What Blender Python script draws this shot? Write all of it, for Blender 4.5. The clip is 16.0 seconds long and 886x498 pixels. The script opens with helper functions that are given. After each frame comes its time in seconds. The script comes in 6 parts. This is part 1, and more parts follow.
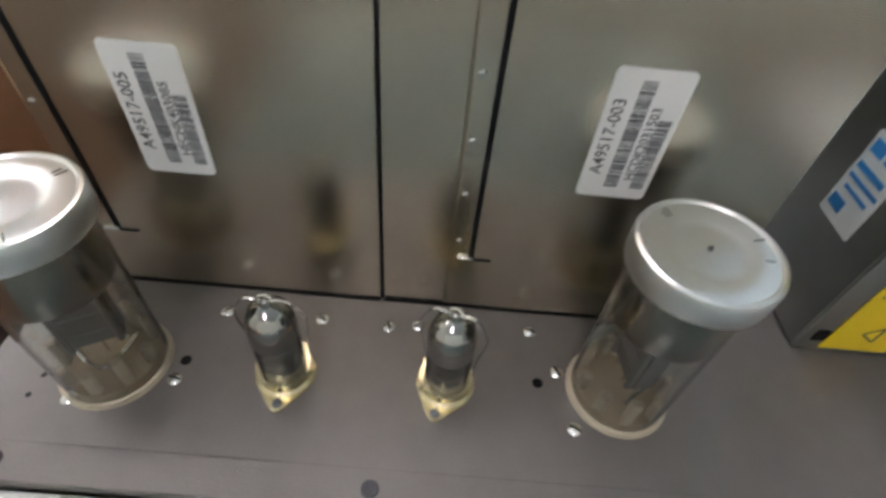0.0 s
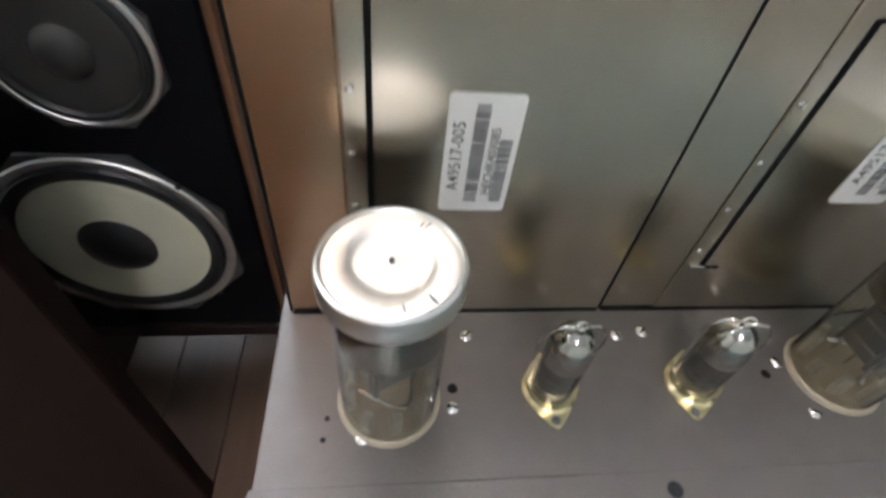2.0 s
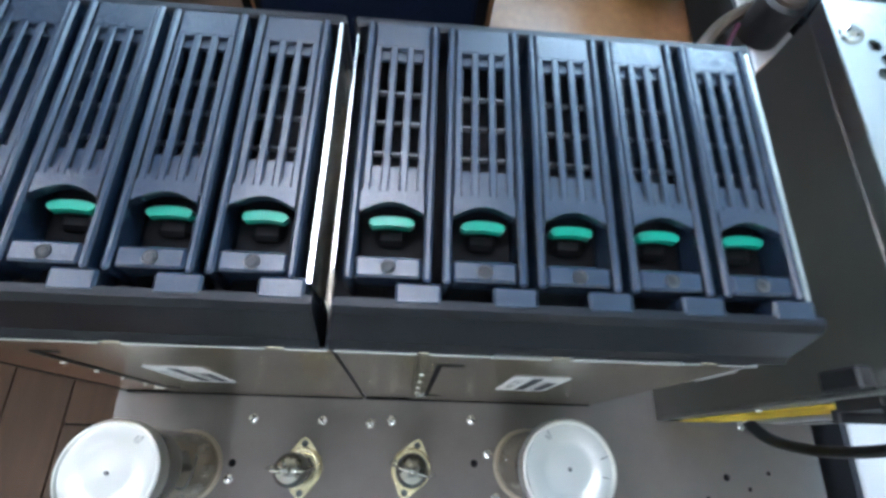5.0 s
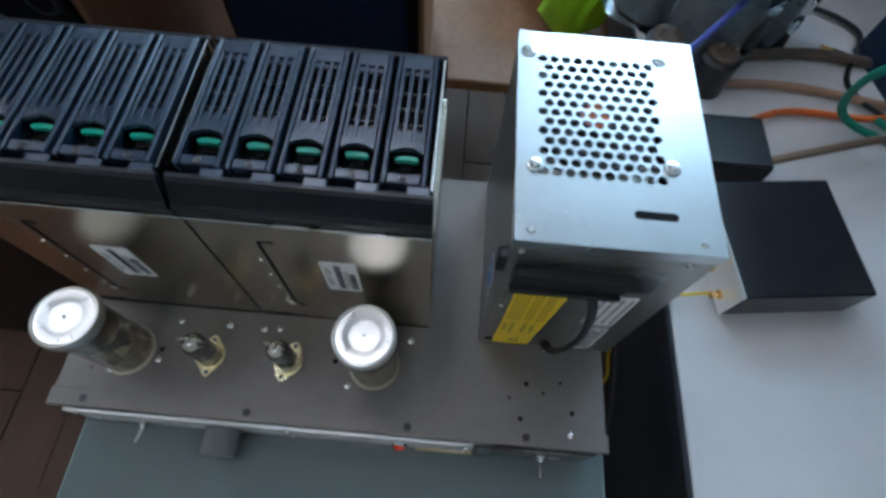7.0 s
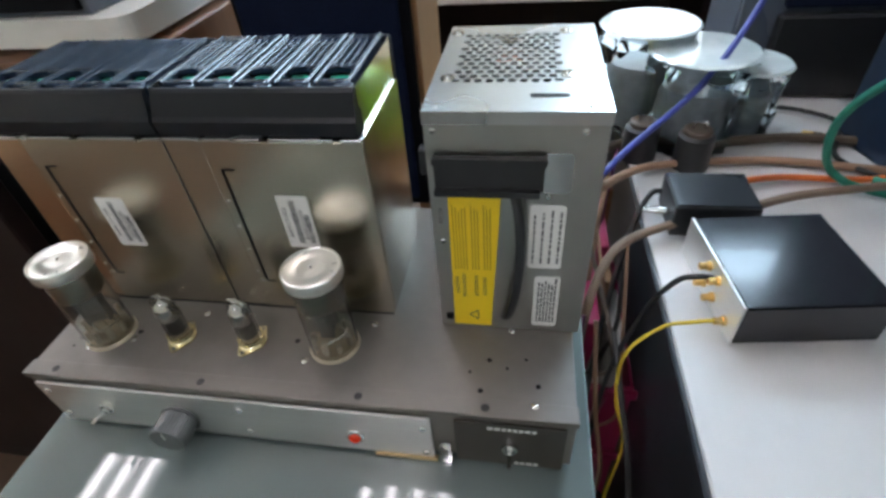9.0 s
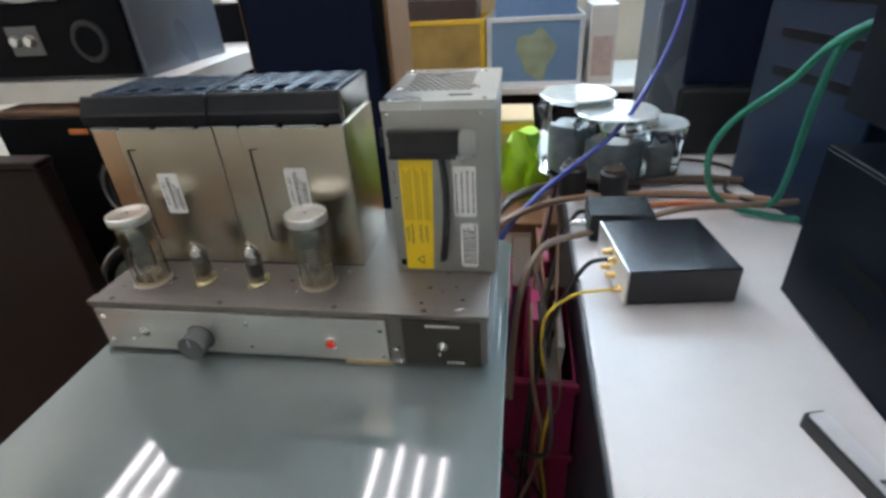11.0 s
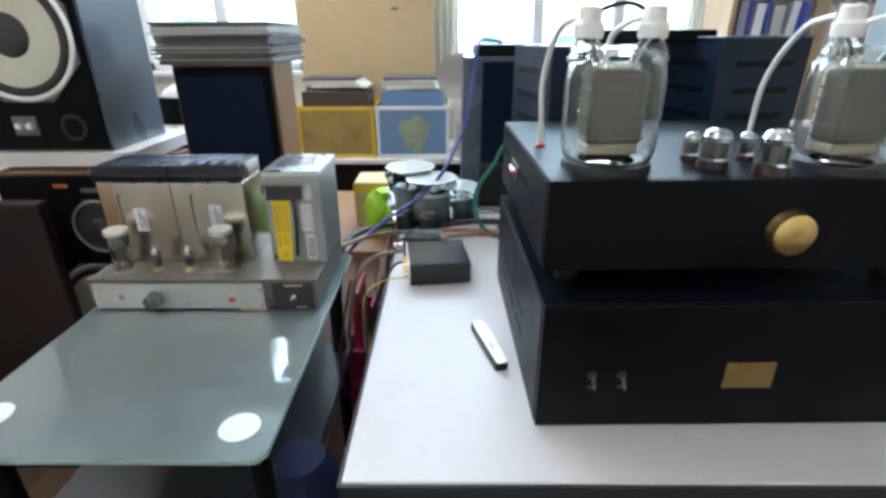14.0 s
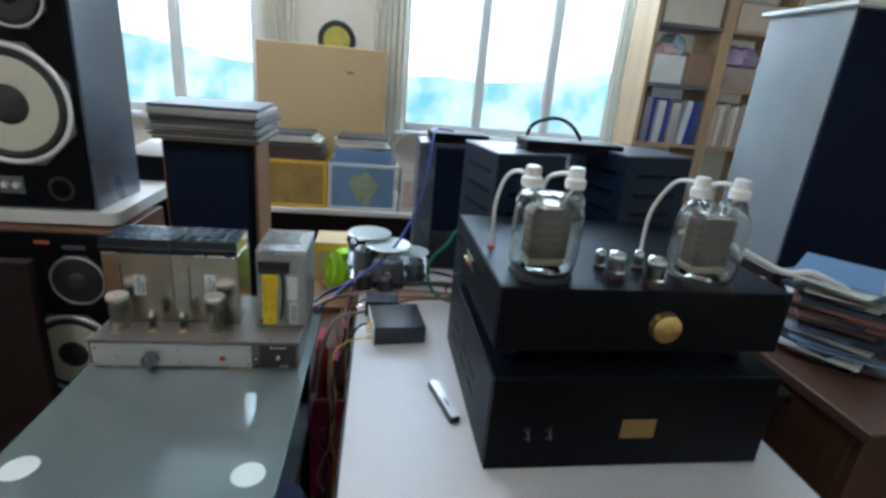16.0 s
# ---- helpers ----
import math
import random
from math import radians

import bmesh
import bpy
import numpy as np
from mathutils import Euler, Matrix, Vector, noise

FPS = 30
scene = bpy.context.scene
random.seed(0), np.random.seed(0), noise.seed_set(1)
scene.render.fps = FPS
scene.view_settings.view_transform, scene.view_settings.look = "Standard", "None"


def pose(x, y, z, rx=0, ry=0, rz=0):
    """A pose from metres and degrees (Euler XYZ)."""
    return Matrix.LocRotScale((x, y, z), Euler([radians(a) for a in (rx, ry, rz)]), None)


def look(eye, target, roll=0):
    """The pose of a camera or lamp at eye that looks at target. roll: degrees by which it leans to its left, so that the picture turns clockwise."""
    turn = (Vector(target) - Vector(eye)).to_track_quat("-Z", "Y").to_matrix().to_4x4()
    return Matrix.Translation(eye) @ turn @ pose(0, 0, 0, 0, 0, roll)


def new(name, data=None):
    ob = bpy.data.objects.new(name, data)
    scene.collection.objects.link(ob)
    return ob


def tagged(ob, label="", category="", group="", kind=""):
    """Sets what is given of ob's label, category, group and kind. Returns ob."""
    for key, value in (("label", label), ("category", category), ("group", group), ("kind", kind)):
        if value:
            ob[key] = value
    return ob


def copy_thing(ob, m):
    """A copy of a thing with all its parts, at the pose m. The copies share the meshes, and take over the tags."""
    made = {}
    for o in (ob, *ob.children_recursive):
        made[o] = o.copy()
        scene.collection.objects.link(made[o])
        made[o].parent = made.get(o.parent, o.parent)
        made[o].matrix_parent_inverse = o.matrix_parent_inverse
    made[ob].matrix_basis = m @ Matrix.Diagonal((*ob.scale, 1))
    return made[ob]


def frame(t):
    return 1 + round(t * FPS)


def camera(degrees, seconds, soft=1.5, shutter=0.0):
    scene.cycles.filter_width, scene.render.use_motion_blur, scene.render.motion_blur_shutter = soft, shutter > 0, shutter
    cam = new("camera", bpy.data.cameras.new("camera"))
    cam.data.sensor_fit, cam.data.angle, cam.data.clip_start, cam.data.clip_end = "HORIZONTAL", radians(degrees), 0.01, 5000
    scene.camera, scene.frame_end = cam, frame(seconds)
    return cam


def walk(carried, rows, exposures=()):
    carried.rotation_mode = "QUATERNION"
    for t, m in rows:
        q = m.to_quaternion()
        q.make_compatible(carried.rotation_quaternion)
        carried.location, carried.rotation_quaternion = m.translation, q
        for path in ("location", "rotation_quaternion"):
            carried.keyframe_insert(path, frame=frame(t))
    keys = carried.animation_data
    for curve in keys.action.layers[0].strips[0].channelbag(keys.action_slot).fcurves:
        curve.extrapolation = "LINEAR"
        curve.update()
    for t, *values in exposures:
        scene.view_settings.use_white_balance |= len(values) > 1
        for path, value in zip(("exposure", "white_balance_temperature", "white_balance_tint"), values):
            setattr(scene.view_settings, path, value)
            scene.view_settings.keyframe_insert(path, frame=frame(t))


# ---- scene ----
cam = camera(82.6, 16.0, soft=3.1, shutter=0.3)
PATH = [
    (0, (0.178, -0.152, 0.971), (0.214, 1.216, -0.487), 6.1),
    (0.5, (0.137, -0.157, 0.941), (0.216, 1.206, -0.52), 6.9),
    (1, (0.094, -0.156, 0.929), (0.232, 1.166, -0.565), 6.7),
    (1.5, (0.055, -0.156, 0.934), (0.275, 1.187, -0.532), 7.5),
    (2, (0.045, -0.145, 0.979), (0.272, 1.175, -0.506), 7.5),
    (2.5, (0.041, -0.126, 1.039), (0.355, 1.181, -0.442), 9.9),
    (3, (0.048, -0.095, 1.078), (0.409, 1.12, -0.469), 12.1),
    (3.5, (0.066, -0.07, 1.09), (0.44, 1.036, -0.534), 14.5),
    (4, (0.106, -0.052, 1.092), (0.399, 0.97, -0.602), 12.9),
    (4.5, (0.146, -0.036, 1.097), (0.333, 0.905, -0.658), 9.8),
    (5, (0.181, -0.033, 1.126), (0.307, 0.711, -0.726), 11.8),
    (5.2, (0.192, -0.034, 1.147), (0.360, 0.713, -0.705), 15.5),
    (7.3, (0.338, -0.171, 1.222), (0.246, 0.784, -0.533), -0.3),
    (7.5, (0.353, -0.191, 1.194), (0.184, 0.858, -0.501), -4.2),
    (8, (0.396, -0.222, 1.131), (0.062, 0.972, -0.438), -9.3),
    (8.5, (0.414, -0.253, 1.114), (0.079, 1.076, -0.342), -7.0),
    (8.7, (0.417, -0.272, 1.116), (0.104, 1.128, -0.278), -5.8),
    (10.8, (0.486, -0.494, 1.102), (0.192, 1.207, 0.091), -3.7),
    (11, (0.5, -0.518, 1.099), (0.203, 1.189, 0.101), -3.7),
    (11.5, (0.543, -0.6, 1.107), (0.261, 1.127, 0.137), -4.1),
    (12, (0.536, -0.701, 1.136), (0.398, 1.049, 0.178), -2.3),
    (12.5, (0.533, -0.805, 1.163), (0.523, 0.964, 0.231), -1.1),
    (13, (0.609, -0.884, 1.195), (0.596, 0.898, 0.288), -1.4),
    (13.5, (0.702, -0.94, 1.207), (0.641, 0.868, 0.354), -1.8),
    (14, (0.74, -1.023, 1.235), (0.722, 0.815, 0.448), -0.3),
    (14.5, (0.729, -1.085, 1.295), (0.804, 0.759, 0.526), 1.5),
    (15, (0.713, -1.133, 1.334), (0.85, 0.731, 0.62), 2.8),
    (15.5, (0.678, -1.176, 1.373), (0.887, 0.699, 0.708), 4.0),
    (16, (0.644, -1.199, 1.414), (0.907, 0.672, 0.758), 5.1),
]
EXPOSURE = [
    (0, 0.08, 6450, 16), (0.5, 0.22, 6550, 16), (1, 0.38, 6550, 16), (2, 0.32, 6350, 16), (3, 0.60, 5350, 12), (4, 0.76, 5150, 10), (4.5, 0.70, 5250, 10), (5.2, 0.30, 5750, 10), (7.3, -0.86, 5650, 10),
    (8, -0.34, 6100, 12), (8.5, -0.14, 6350, 14), (8.7, -0.08, 6400, 14), (11, -0.02, 6600, 16), (12.5, -0.10, 6550, 16), (13.3, 0.08, 6400, 14), (14, 0.24, 6300, 14), (14.5, 0.26, 6250, 12), (15, 0.18, 6200, 12), (16, -0.50, 6100, 12),
]
walk(cam, [(t, look(eye, target, roll)) for t, eye, target, roll in PATH], EXPOSURE)
# ---- world, lamps ----
world = bpy.data.worlds.new("daylight")
scene.world = world
world.use_nodes = True
wn = world.node_tree.nodes
sky = wn.new("ShaderNodeTexSky")
sky.sky_type, sky.sun_disc = "NISHITA", False
sky.sun_elevation, sky.sun_rotation = radians(48), radians(150)
world.node_tree.links.new(sky.outputs[0], wn["Background"].inputs[0])
wn["Background"].inputs[1].default_value = 0.14
sun = new("sun", bpy.data.lights.new("sun", "SUN"))
sun.data.energy, sun.data.angle, sun.data.color = 2.5, radians(0.6), (1.0, 0.95, 0.88)
sun.matrix_world = look((2.0, -3.0, 6.0), (0.6, 2.5, 0.0))
for wx0, wx1 in ((-1.09, -0.15), (0.75, 2.25)):
    d = bpy.data.lights.new("window_daylight", "AREA")
    d.shape, d.size, d.size_y, d.energy, d.color = "RECTANGLE", wx1 - wx0, 0.60, 54 * (wx1 - wx0), (0.58, 0.82, 1.0)
    new("window_daylight", d).matrix_world = look(((wx0 + wx1) / 2, 2.36, 2.43), ((wx0 + wx1) / 2, 1.0, 1.95))


# ---- helpers of this scene ----
def part(name, bm, material, parent=None, label="", smooth=False):
    me = bpy.data.meshes.new(name)
    bmesh.ops.recalc_face_normals(bm, faces=bm.faces)
    bm.to_mesh(me)
    bm.free()
    if smooth:
        me.shade_smooth()
        me.set_sharp_from_angle(angle=radians(38))
    me.materials.append(material)
    ob = new(name, me)
    if parent is not None:
        ob.parent = parent
        ob.matrix_parent_inverse = world_of(parent).inverted()
    if label:
        ob["label"] = label
    return ob


def world_of(ob):
    m = ob.matrix_basis.copy()
    while ob.parent:
        m = ob.parent.matrix_basis @ ob.matrix_parent_inverse @ m
        ob = ob.parent
    return m


def thing(name, at, label, category, group="", kind=""):
    ob = new(name)
    ob.empty_display_size = 0.02
    ob.matrix_basis = Matrix.Translation(at)
    return tagged(ob, label, category, group, kind)


def box(x0, x1, y0, y1, z0, z1, bevel=0.0, seg=1, bm=None, m=None):
    own = bmesh.new()
    bmesh.ops.create_cube(own, size=1.0)
    for v in own.verts:
        v.co = Vector((x0 + (v.co.x + 0.5) * (x1 - x0), y0 + (v.co.y + 0.5) * (y1 - y0), z0 + (v.co.z + 0.5) * (z1 - z0)))
    if bevel > 0:
        bmesh.ops.bevel(own, geom=own.edges[:], offset=bevel, segments=seg, affect="EDGES", profile=0.6)
    if m is not None:
        own.transform(m)
    return merge(bm, own)


def merge(bm, own):
    if bm is None:
        return own
    me = bpy.data.meshes.new("t")
    own.to_mesh(me)
    own.free()
    bm.from_mesh(me)
    bpy.data.meshes.remove(me)
    return bm


def lathe(profile, at=(0, 0, 0), seg=32, bm=None, m=None):
    """A turned body: profile rows of (radius, height)."""
    own = bmesh.new()
    rings = []
    for r, z in profile:
        if r < 1e-6:
            rings.append([own.verts.new((0, 0, z))])
        else:
            rings.append([own.verts.new((r * math.cos(2 * math.pi * i / seg), r * math.sin(2 * math.pi * i / seg), z)) for i in range(seg)])
    for a, b in zip(rings, rings[1:]):
        for i in range(seg):
            j = (i + 1) % seg
            if len(a) == 1 and len(b) == 1:
                continue
            if len(a) == 1:
                own.faces.new((a[0], b[i], b[j]))
            elif len(b) == 1:
                own.faces.new((a[i], a[j], b[0]))
            else:
                own.faces.new((a[i], a[j], b[j], b[i]))
    own.transform((m if m is not None else Matrix()) if at is None else Matrix.Translation(at) @ (m if m is not None else Matrix()))
    return merge(bm, own)


def smooth_line(pts, n=6):
    pts = [Vector(p) for p in pts]
    out = []
    for i in range(len(pts) - 1):
        p0, p1, p2, p3 = pts[max(i - 1, 0)], pts[i], pts[i + 1], pts[min(i + 2, len(pts) - 1)]
        for k in range(n):
            t = k / n
            out.append(0.5 * (2 * p1 + (p2 - p0) * t + (2 * p0 - 5 * p1 + 4 * p2 - p3) * t * t + (3 * p1 - p0 - 3 * p2 + p3) * t ** 3))
    return out + [pts[-1]]


def sweep(pts, r, seg=8, n=6, bm=None, flat=1.0):
    """A round bar or cable along smooth points."""
    line = smooth_line(pts, n) if n > 1 else [Vector(p) for p in pts]
    own = bmesh.new()
    rings, up = [], Vector((0.13, 0.07, 1)).normalized()
    for i, p in enumerate(line):
        d = (line[min(i + 1, len(line) - 1)] - line[max(i - 1, 0)]).normalized()
        a = d.cross(up)
        a = a.normalized() if a.length > 1e-3 else d.orthogonal().normalized()
        b = a.cross(d)
        up = b
        rings.append([own.verts.new(p + r * (math.cos(2 * math.pi * k / seg) * a + flat * math.sin(2 * math.pi * k / seg) * b)) for k in range(seg)])
    for a, b in zip(rings, rings[1:]):
        for k in range(seg):
            own.faces.new((a[k], a[(k + 1) % seg], b[(k + 1) % seg], b[k]))
    own.faces.new(rings[0][::-1]), own.faces.new(rings[-1])
    return merge(bm, own)


def outline(points, z0, z1, bm=None, m=None):
    """A plate: an outline in x, y, thick from z0 to z1."""
    own = bmesh.new()
    lo = [own.verts.new((x, y, z0)) for x, y in points]
    hi = [own.verts.new((x, y, z1)) for x, y in points]
    own.faces.new(lo[::-1]), own.faces.new(hi)
    for i in range(len(points)):
        j = (i + 1) % len(points)
        own.faces.new((lo[i], lo[j], hi[j], hi[i]))
    if m is not None:
        own.transform(m)
    return merge(bm, own)


def rounded(x0, x1, y0, y1, r, n=5):
    pts = []
    for cx, cy, a in ((x1 - r, y1 - r, 0), (x0 + r, y1 - r, 90), (x0 + r, y0 + r, 180), (x1 - r, y0 + r, 270)):
        pts += [(cx + r * math.cos(radians(a + 90 * i / n)), cy + r * math.sin(radians(a + 90 * i / n))) for i in range(n + 1)]
    return pts


FRONT = Matrix(((1, 0, 0, 0), (0, 0, 1, 0), (0, 1, 0, 0), (0, 0, 0, 1)))  # x, y, z -> x along, y up, z to depth


def on_front(y, flip=False):
    """Lays a plate drawn in x, z onto a wall that faces -y at depth y; its thickness goes towards the viewer."""
    return Matrix(((1, 0, 0, 0), (0, 0, -1, y), (0, 1, 0, 0), (0, 0, 0, 1)))


def letters(text, size, m, material, parent, name="lettering", bold=0.0):
    cu = bpy.data.curves.new("t", "FONT")
    cu.body, cu.size, cu.resolution_u, cu.offset = text, size, 2, bold
    cu.align_x, cu.align_y = "CENTER", "CENTER"
    tmp = new("t", cu)
    me = bpy.data.meshes.new_from_object(tmp)
    bpy.data.objects.remove(tmp)
    bpy.data.curves.remove(cu)
    me.transform(m)
    me.materials.clear()
    me.materials.append(material)
    ob = new(name, me)
    ob.parent = parent
    ob.matrix_parent_inverse = world_of(parent).inverted()
    return ob


# ---- materials ----
def mat(name, color, rough=0.5, metal=0.0, var=0.15, scale=30.0, bump=0.0, bump_scale=200.0, rough_var=0.1, stretch=(1, 1, 1), second=None, spread=0.5, coat=0.0, spec=0.5, glow=None):
    ma = bpy.data.materials.new(name)
    ma.use_nodes = True
    nt = ma.node_tree
    N, L = nt.nodes, nt.links
    b = N["Principled BSDF"]
    tc = N.new("ShaderNodeTexCoord")
    mp = N.new("ShaderNodeMapping")
    mp.inputs["Scale"].default_value = stretch
    L.new(tc.outputs["Object"], mp.inputs[0])
    n1 = N.new("ShaderNodeTexNoise")
    n1.inputs["Scale"].default_value, n1.inputs["Detail"].default_value = scale, 5
    L.new(mp.outputs[0], n1.inputs["Vector"])
    n2 = N.new("ShaderNodeTexNoise")
    n2.inputs["Scale"].default_value, n2.inputs["Detail"].default_value = scale * 0.13, 3
    L.new(mp.outputs[0], n2.inputs["Vector"])
    add = N.new("ShaderNodeMath")
    add.operation = "ADD"
    L.new(n1.outputs[0], add.inputs[0]), L.new(n2.outputs[0], add.inputs[1])
    ramp = N.new("ShaderNodeMapRange")
    ramp.inputs[1].default_value, ramp.inputs[2].default_value = 1 - spread, 1 + spread
    L.new(add.outputs[0], ramp.inputs[0])
    mix = N.new("ShaderNodeMix")
    mix.data_type = "RGBA"
    c2 = second if second else tuple(min(1, c * (1 + var)) for c in color)
    c1 = color if second else tuple(c * (1 - var) for c in color)
    mix.inputs[6].default_value, mix.inputs[7].default_value = (*c1, 1), (*c2, 1)
    L.new(ramp.outputs[0], mix.inputs[0]), L.new(mix.outputs[2], b.inputs["Base Color"])
    rr = N.new("ShaderNodeMapRange")
    rr.inputs[3].default_value, rr.inputs[4].default_value = max(0.02, rough - rough_var), min(1, rough + rough_var)
    L.new(n2.outputs[0], rr.inputs[0]), L.new(rr.outputs[0], b.inputs["Roughness"])
    b.inputs["Metallic"].default_value = metal
    b.inputs["Specular IOR Level"].default_value = spec
    b.inputs["Coat Weight"].default_value = coat
    b.inputs["Coat Roughness"].default_value = 0.06
    if bump > 0:
        n3 = N.new("ShaderNodeTexNoise")
        n3.inputs["Scale"].default_value, n3.inputs["Detail"].default_value = bump_scale, 4
        L.new(mp.outputs[0], n3.inputs["Vector"])
        bp = N.new("ShaderNodeBump")
        bp.inputs["Strength"].default_value, bp.inputs["Distance"].default_value = bump, 0.002
        L.new(n3.outputs[0], bp.inputs["Height"]), L.new(bp.outputs[0], b.inputs["Normal"])
    if glow:
        b.inputs["Emission Color"].default_value, b.inputs["Emission Strength"].default_value = (*glow[:3], 1), glow[3]
    return ma


def glass(name, color=(1, 1, 1), rough=0.0, ior=1.45):
    ma = bpy.data.materials.new(name)
    ma.use_nodes = True
    b = ma.node_tree.nodes["Principled BSDF"]
    b.inputs["Base Color"].default_value = (*color, 1)
    b.inputs["Transmission Weight"].default_value, b.inputs["Roughness"].default_value, b.inputs["IOR"].default_value = 1.0, rough, ior
    return ma


M_CHASSIS = mat("taupe_powder_coat", (0.168, 0.153, 0.139), 0.44, 0.32, 0.10, 90, 0.12, 900)
M_CAGE = mat("zinc_sheet", (0.58, 0.53, 0.44), 0.235, 1.0, 0.20, 14, 0.06, 24, 0.09, (1, 1, 0.35))
# zinc with the reflection of orange wood painted into its colour
M_ZINC_WOOD = mat("zinc_wood_reflection", (0.62, 0.42, 0.28), 0.25, 1.0, 0.15, 14, 0.03, 30)
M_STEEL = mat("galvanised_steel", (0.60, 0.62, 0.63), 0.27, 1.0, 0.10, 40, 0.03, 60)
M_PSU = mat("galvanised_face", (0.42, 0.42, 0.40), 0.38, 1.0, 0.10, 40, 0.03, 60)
M_ALU = mat("brushed_aluminium", (0.86, 0.85, 0.83), 0.42, 1.0, 0.05, 60, 0.05, 300, 0.06, (0.06, 1, 3))
M_LID = mat("spun_aluminium", (0.82, 0.82, 0.80), 0.34, 1.0, 0.05, 40, 0.03, 120)
M_CHROME = mat("bright_nickel", (0.72, 0.72, 0.70), 0.16, 1.0, 0.06, 60)
M_BRASS = mat("yellow_passivated", (0.80, 0.71, 0.46), 0.24, 1.0, 0.12, 60)
M_GOLD = mat("gold_plate", (0.80, 0.55, 0.22), 0.29, 1.0, 0.08, 60)
M_CAP = mat("grey_blue_plastic", (0.010, 0.011, 0.015), 0.34, 0.0, 0.12, 120, 0.10, 1200, spec=0.28)
# base set bluer than the plastic, to carry the window's blue sheen
M_CADDY = mat("blue_sheen_plastic", (0.017, 0.028, 0.050), 0.23, 0.0, 0.14, 120, 0.12, 900, spec=0.75)
M_GREEN = mat("jade_plastic", (0.010, 0.30, 0.20), 0.32, 0.0, 0.08, 50)
# near-black, paints in the shade of gaps, slots, holes, recesses and cage insides
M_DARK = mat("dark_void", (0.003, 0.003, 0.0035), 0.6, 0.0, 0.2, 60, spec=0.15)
M_BLACK = mat("black_plastic", (0.016, 0.016, 0.018), 0.40, 0.0, 0.2, 80, 0.05, 800)
M_PAPER = mat("label_paper", (0.74, 0.73, 0.72), 0.55, 0.0, 0.03, 60)
M_INK = mat("grey_ink", (0.055, 0.055, 0.065), 0.6)
M_YELLOW = mat("yellow_label", (0.80, 0.56, 0.015), 0.42, 0.0, 0.04, 40)
M_BLUEINK = mat("blue_ink", (0.03, 0.22, 0.55), 0.5)
M_JAR = glass("clear_glass", (0.97, 0.98, 0.96))
M_SMOKE = glass("tube_glass", (0.72, 0.72, 0.70))
M_GETTER = mat("getter_mirror", (0.40, 0.39, 0.37), 0.04, 1.0, 0.10, 60)
M_JANODE = mat("blackened_anode", (0.20, 0.185, 0.17), 0.36, 0.7, 0.3, 40)
M_ANODE = mat("grey_anode", (0.20, 0.19, 0.18), 0.36, 0.85, 0.2, 60)
M_MICA = mat("mica", (0.45, 0.38, 0.28), 0.4, 0.0, 0.3, 60)
M_AMBER = mat("amber_wax", (0.42, 0.33, 0.22), 0.5, 0.0, 0.35, 60)
M_GTABLE = mat("painted_glass", (0.125, 0.152, 0.148), 0.045, 0.0, 0.08, 8, 0, 1, 0.02, spec=0.5)
M_GEDGE = mat("glass_edge", (0.30, 0.42, 0.40), 0.15, 0.0, 0.08, 20)
M_PAD = mat("white_pad", (0.62, 0.68, 0.63), 0.4, 0.0, 0.05, 20)
M_DESK = mat("white_laminate", (0.60, 0.59, 0.585), 0.40, 0.0, 0.04, 40, 0.02, 500)
M_EDGE = mat("dark_edging", (0.030, 0.032, 0.038), 0.4, 0.0, 0.2, 60)
M_AMP = mat("black_amp_paint", (0.0032, 0.0030, 0.0050), 0.38, 0.0, 0.25, 60, 0.06, 900, spec=0.15)
M_AMP2 = mat("navy_black_paint", (0.0030, 0.0045, 0.0090), 0.40, 0.0, 0.25, 60, 0.06, 900, spec=0.07)
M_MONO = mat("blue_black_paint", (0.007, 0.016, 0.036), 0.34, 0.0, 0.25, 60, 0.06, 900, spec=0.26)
M_REDG = mat("red_rubber", (0.42, 0.03, 0.02), 0.4)
M_CREAM = mat("cream_ceramic", (0.62, 0.56, 0.42), 0.45, 0.0, 0.1, 60)
M_WHITE = mat("white_ceramic", (0.80, 0.79, 0.75), 0.35, 0.0, 0.03, 40)
M_CONE = mat("cream_cone", (0.62, 0.60, 0.47), 0.7, 0.0, 0.06, 40, 0.1, 300)
M_CONE2 = mat("black_cone", (0.030, 0.028, 0.026), 0.55, 0.0, 0.2, 50)
M_BAFFLE = mat("black_baffle", (0.0030, 0.0030, 0.0045), 0.7, 0.0, 0.2, 60, 0.05, 500, spec=0.12)
M_BASKET = mat("grey_basket", (0.16, 0.16, 0.165), 0.45, 0.7, 0.15, 60)
M_WALNUT = mat("walnut_veneer", (0.16, 0.075, 0.040), 0.42, 0.0, 0.3, 9, 0.04, 200, 0.1, (8, 8, 0.6))
M_OAK = mat("oak_veneer", (0.24, 0.115, 0.048), 0.45, 0.0, 0.3, 9, 0.04, 200, 0.1, (8, 8, 0.6))
M_BROWN = mat("dark_brown_wood", (0.014, 0.006, 0.005), 0.55, 0.0, 0.3, 9, 0.05, 150, 0.1, (6, 6, 0.6), spec=0.25)
M_CLOTH = mat("navy_grille_cloth", (0.008, 0.012, 0.030), 0.95, 0.0, 0.25, 200, 0.3, 900, spec=0.1)
M_SHELF = mat("white_board", (0.66, 0.64, 0.60), 0.5, 0.0, 0.05, 20)
M_FLOOR = mat("wood_floor", (0.095, 0.050, 0.027), 0.6, 0.0, 0.3, 6, 0.05, 120, 0.1, (8, 0.7, 1))
M_WALL = mat("cream_wall", (0.80, 0.75, 0.64), 0.8, 0.0, 0.04, 12, 0.05, 300)
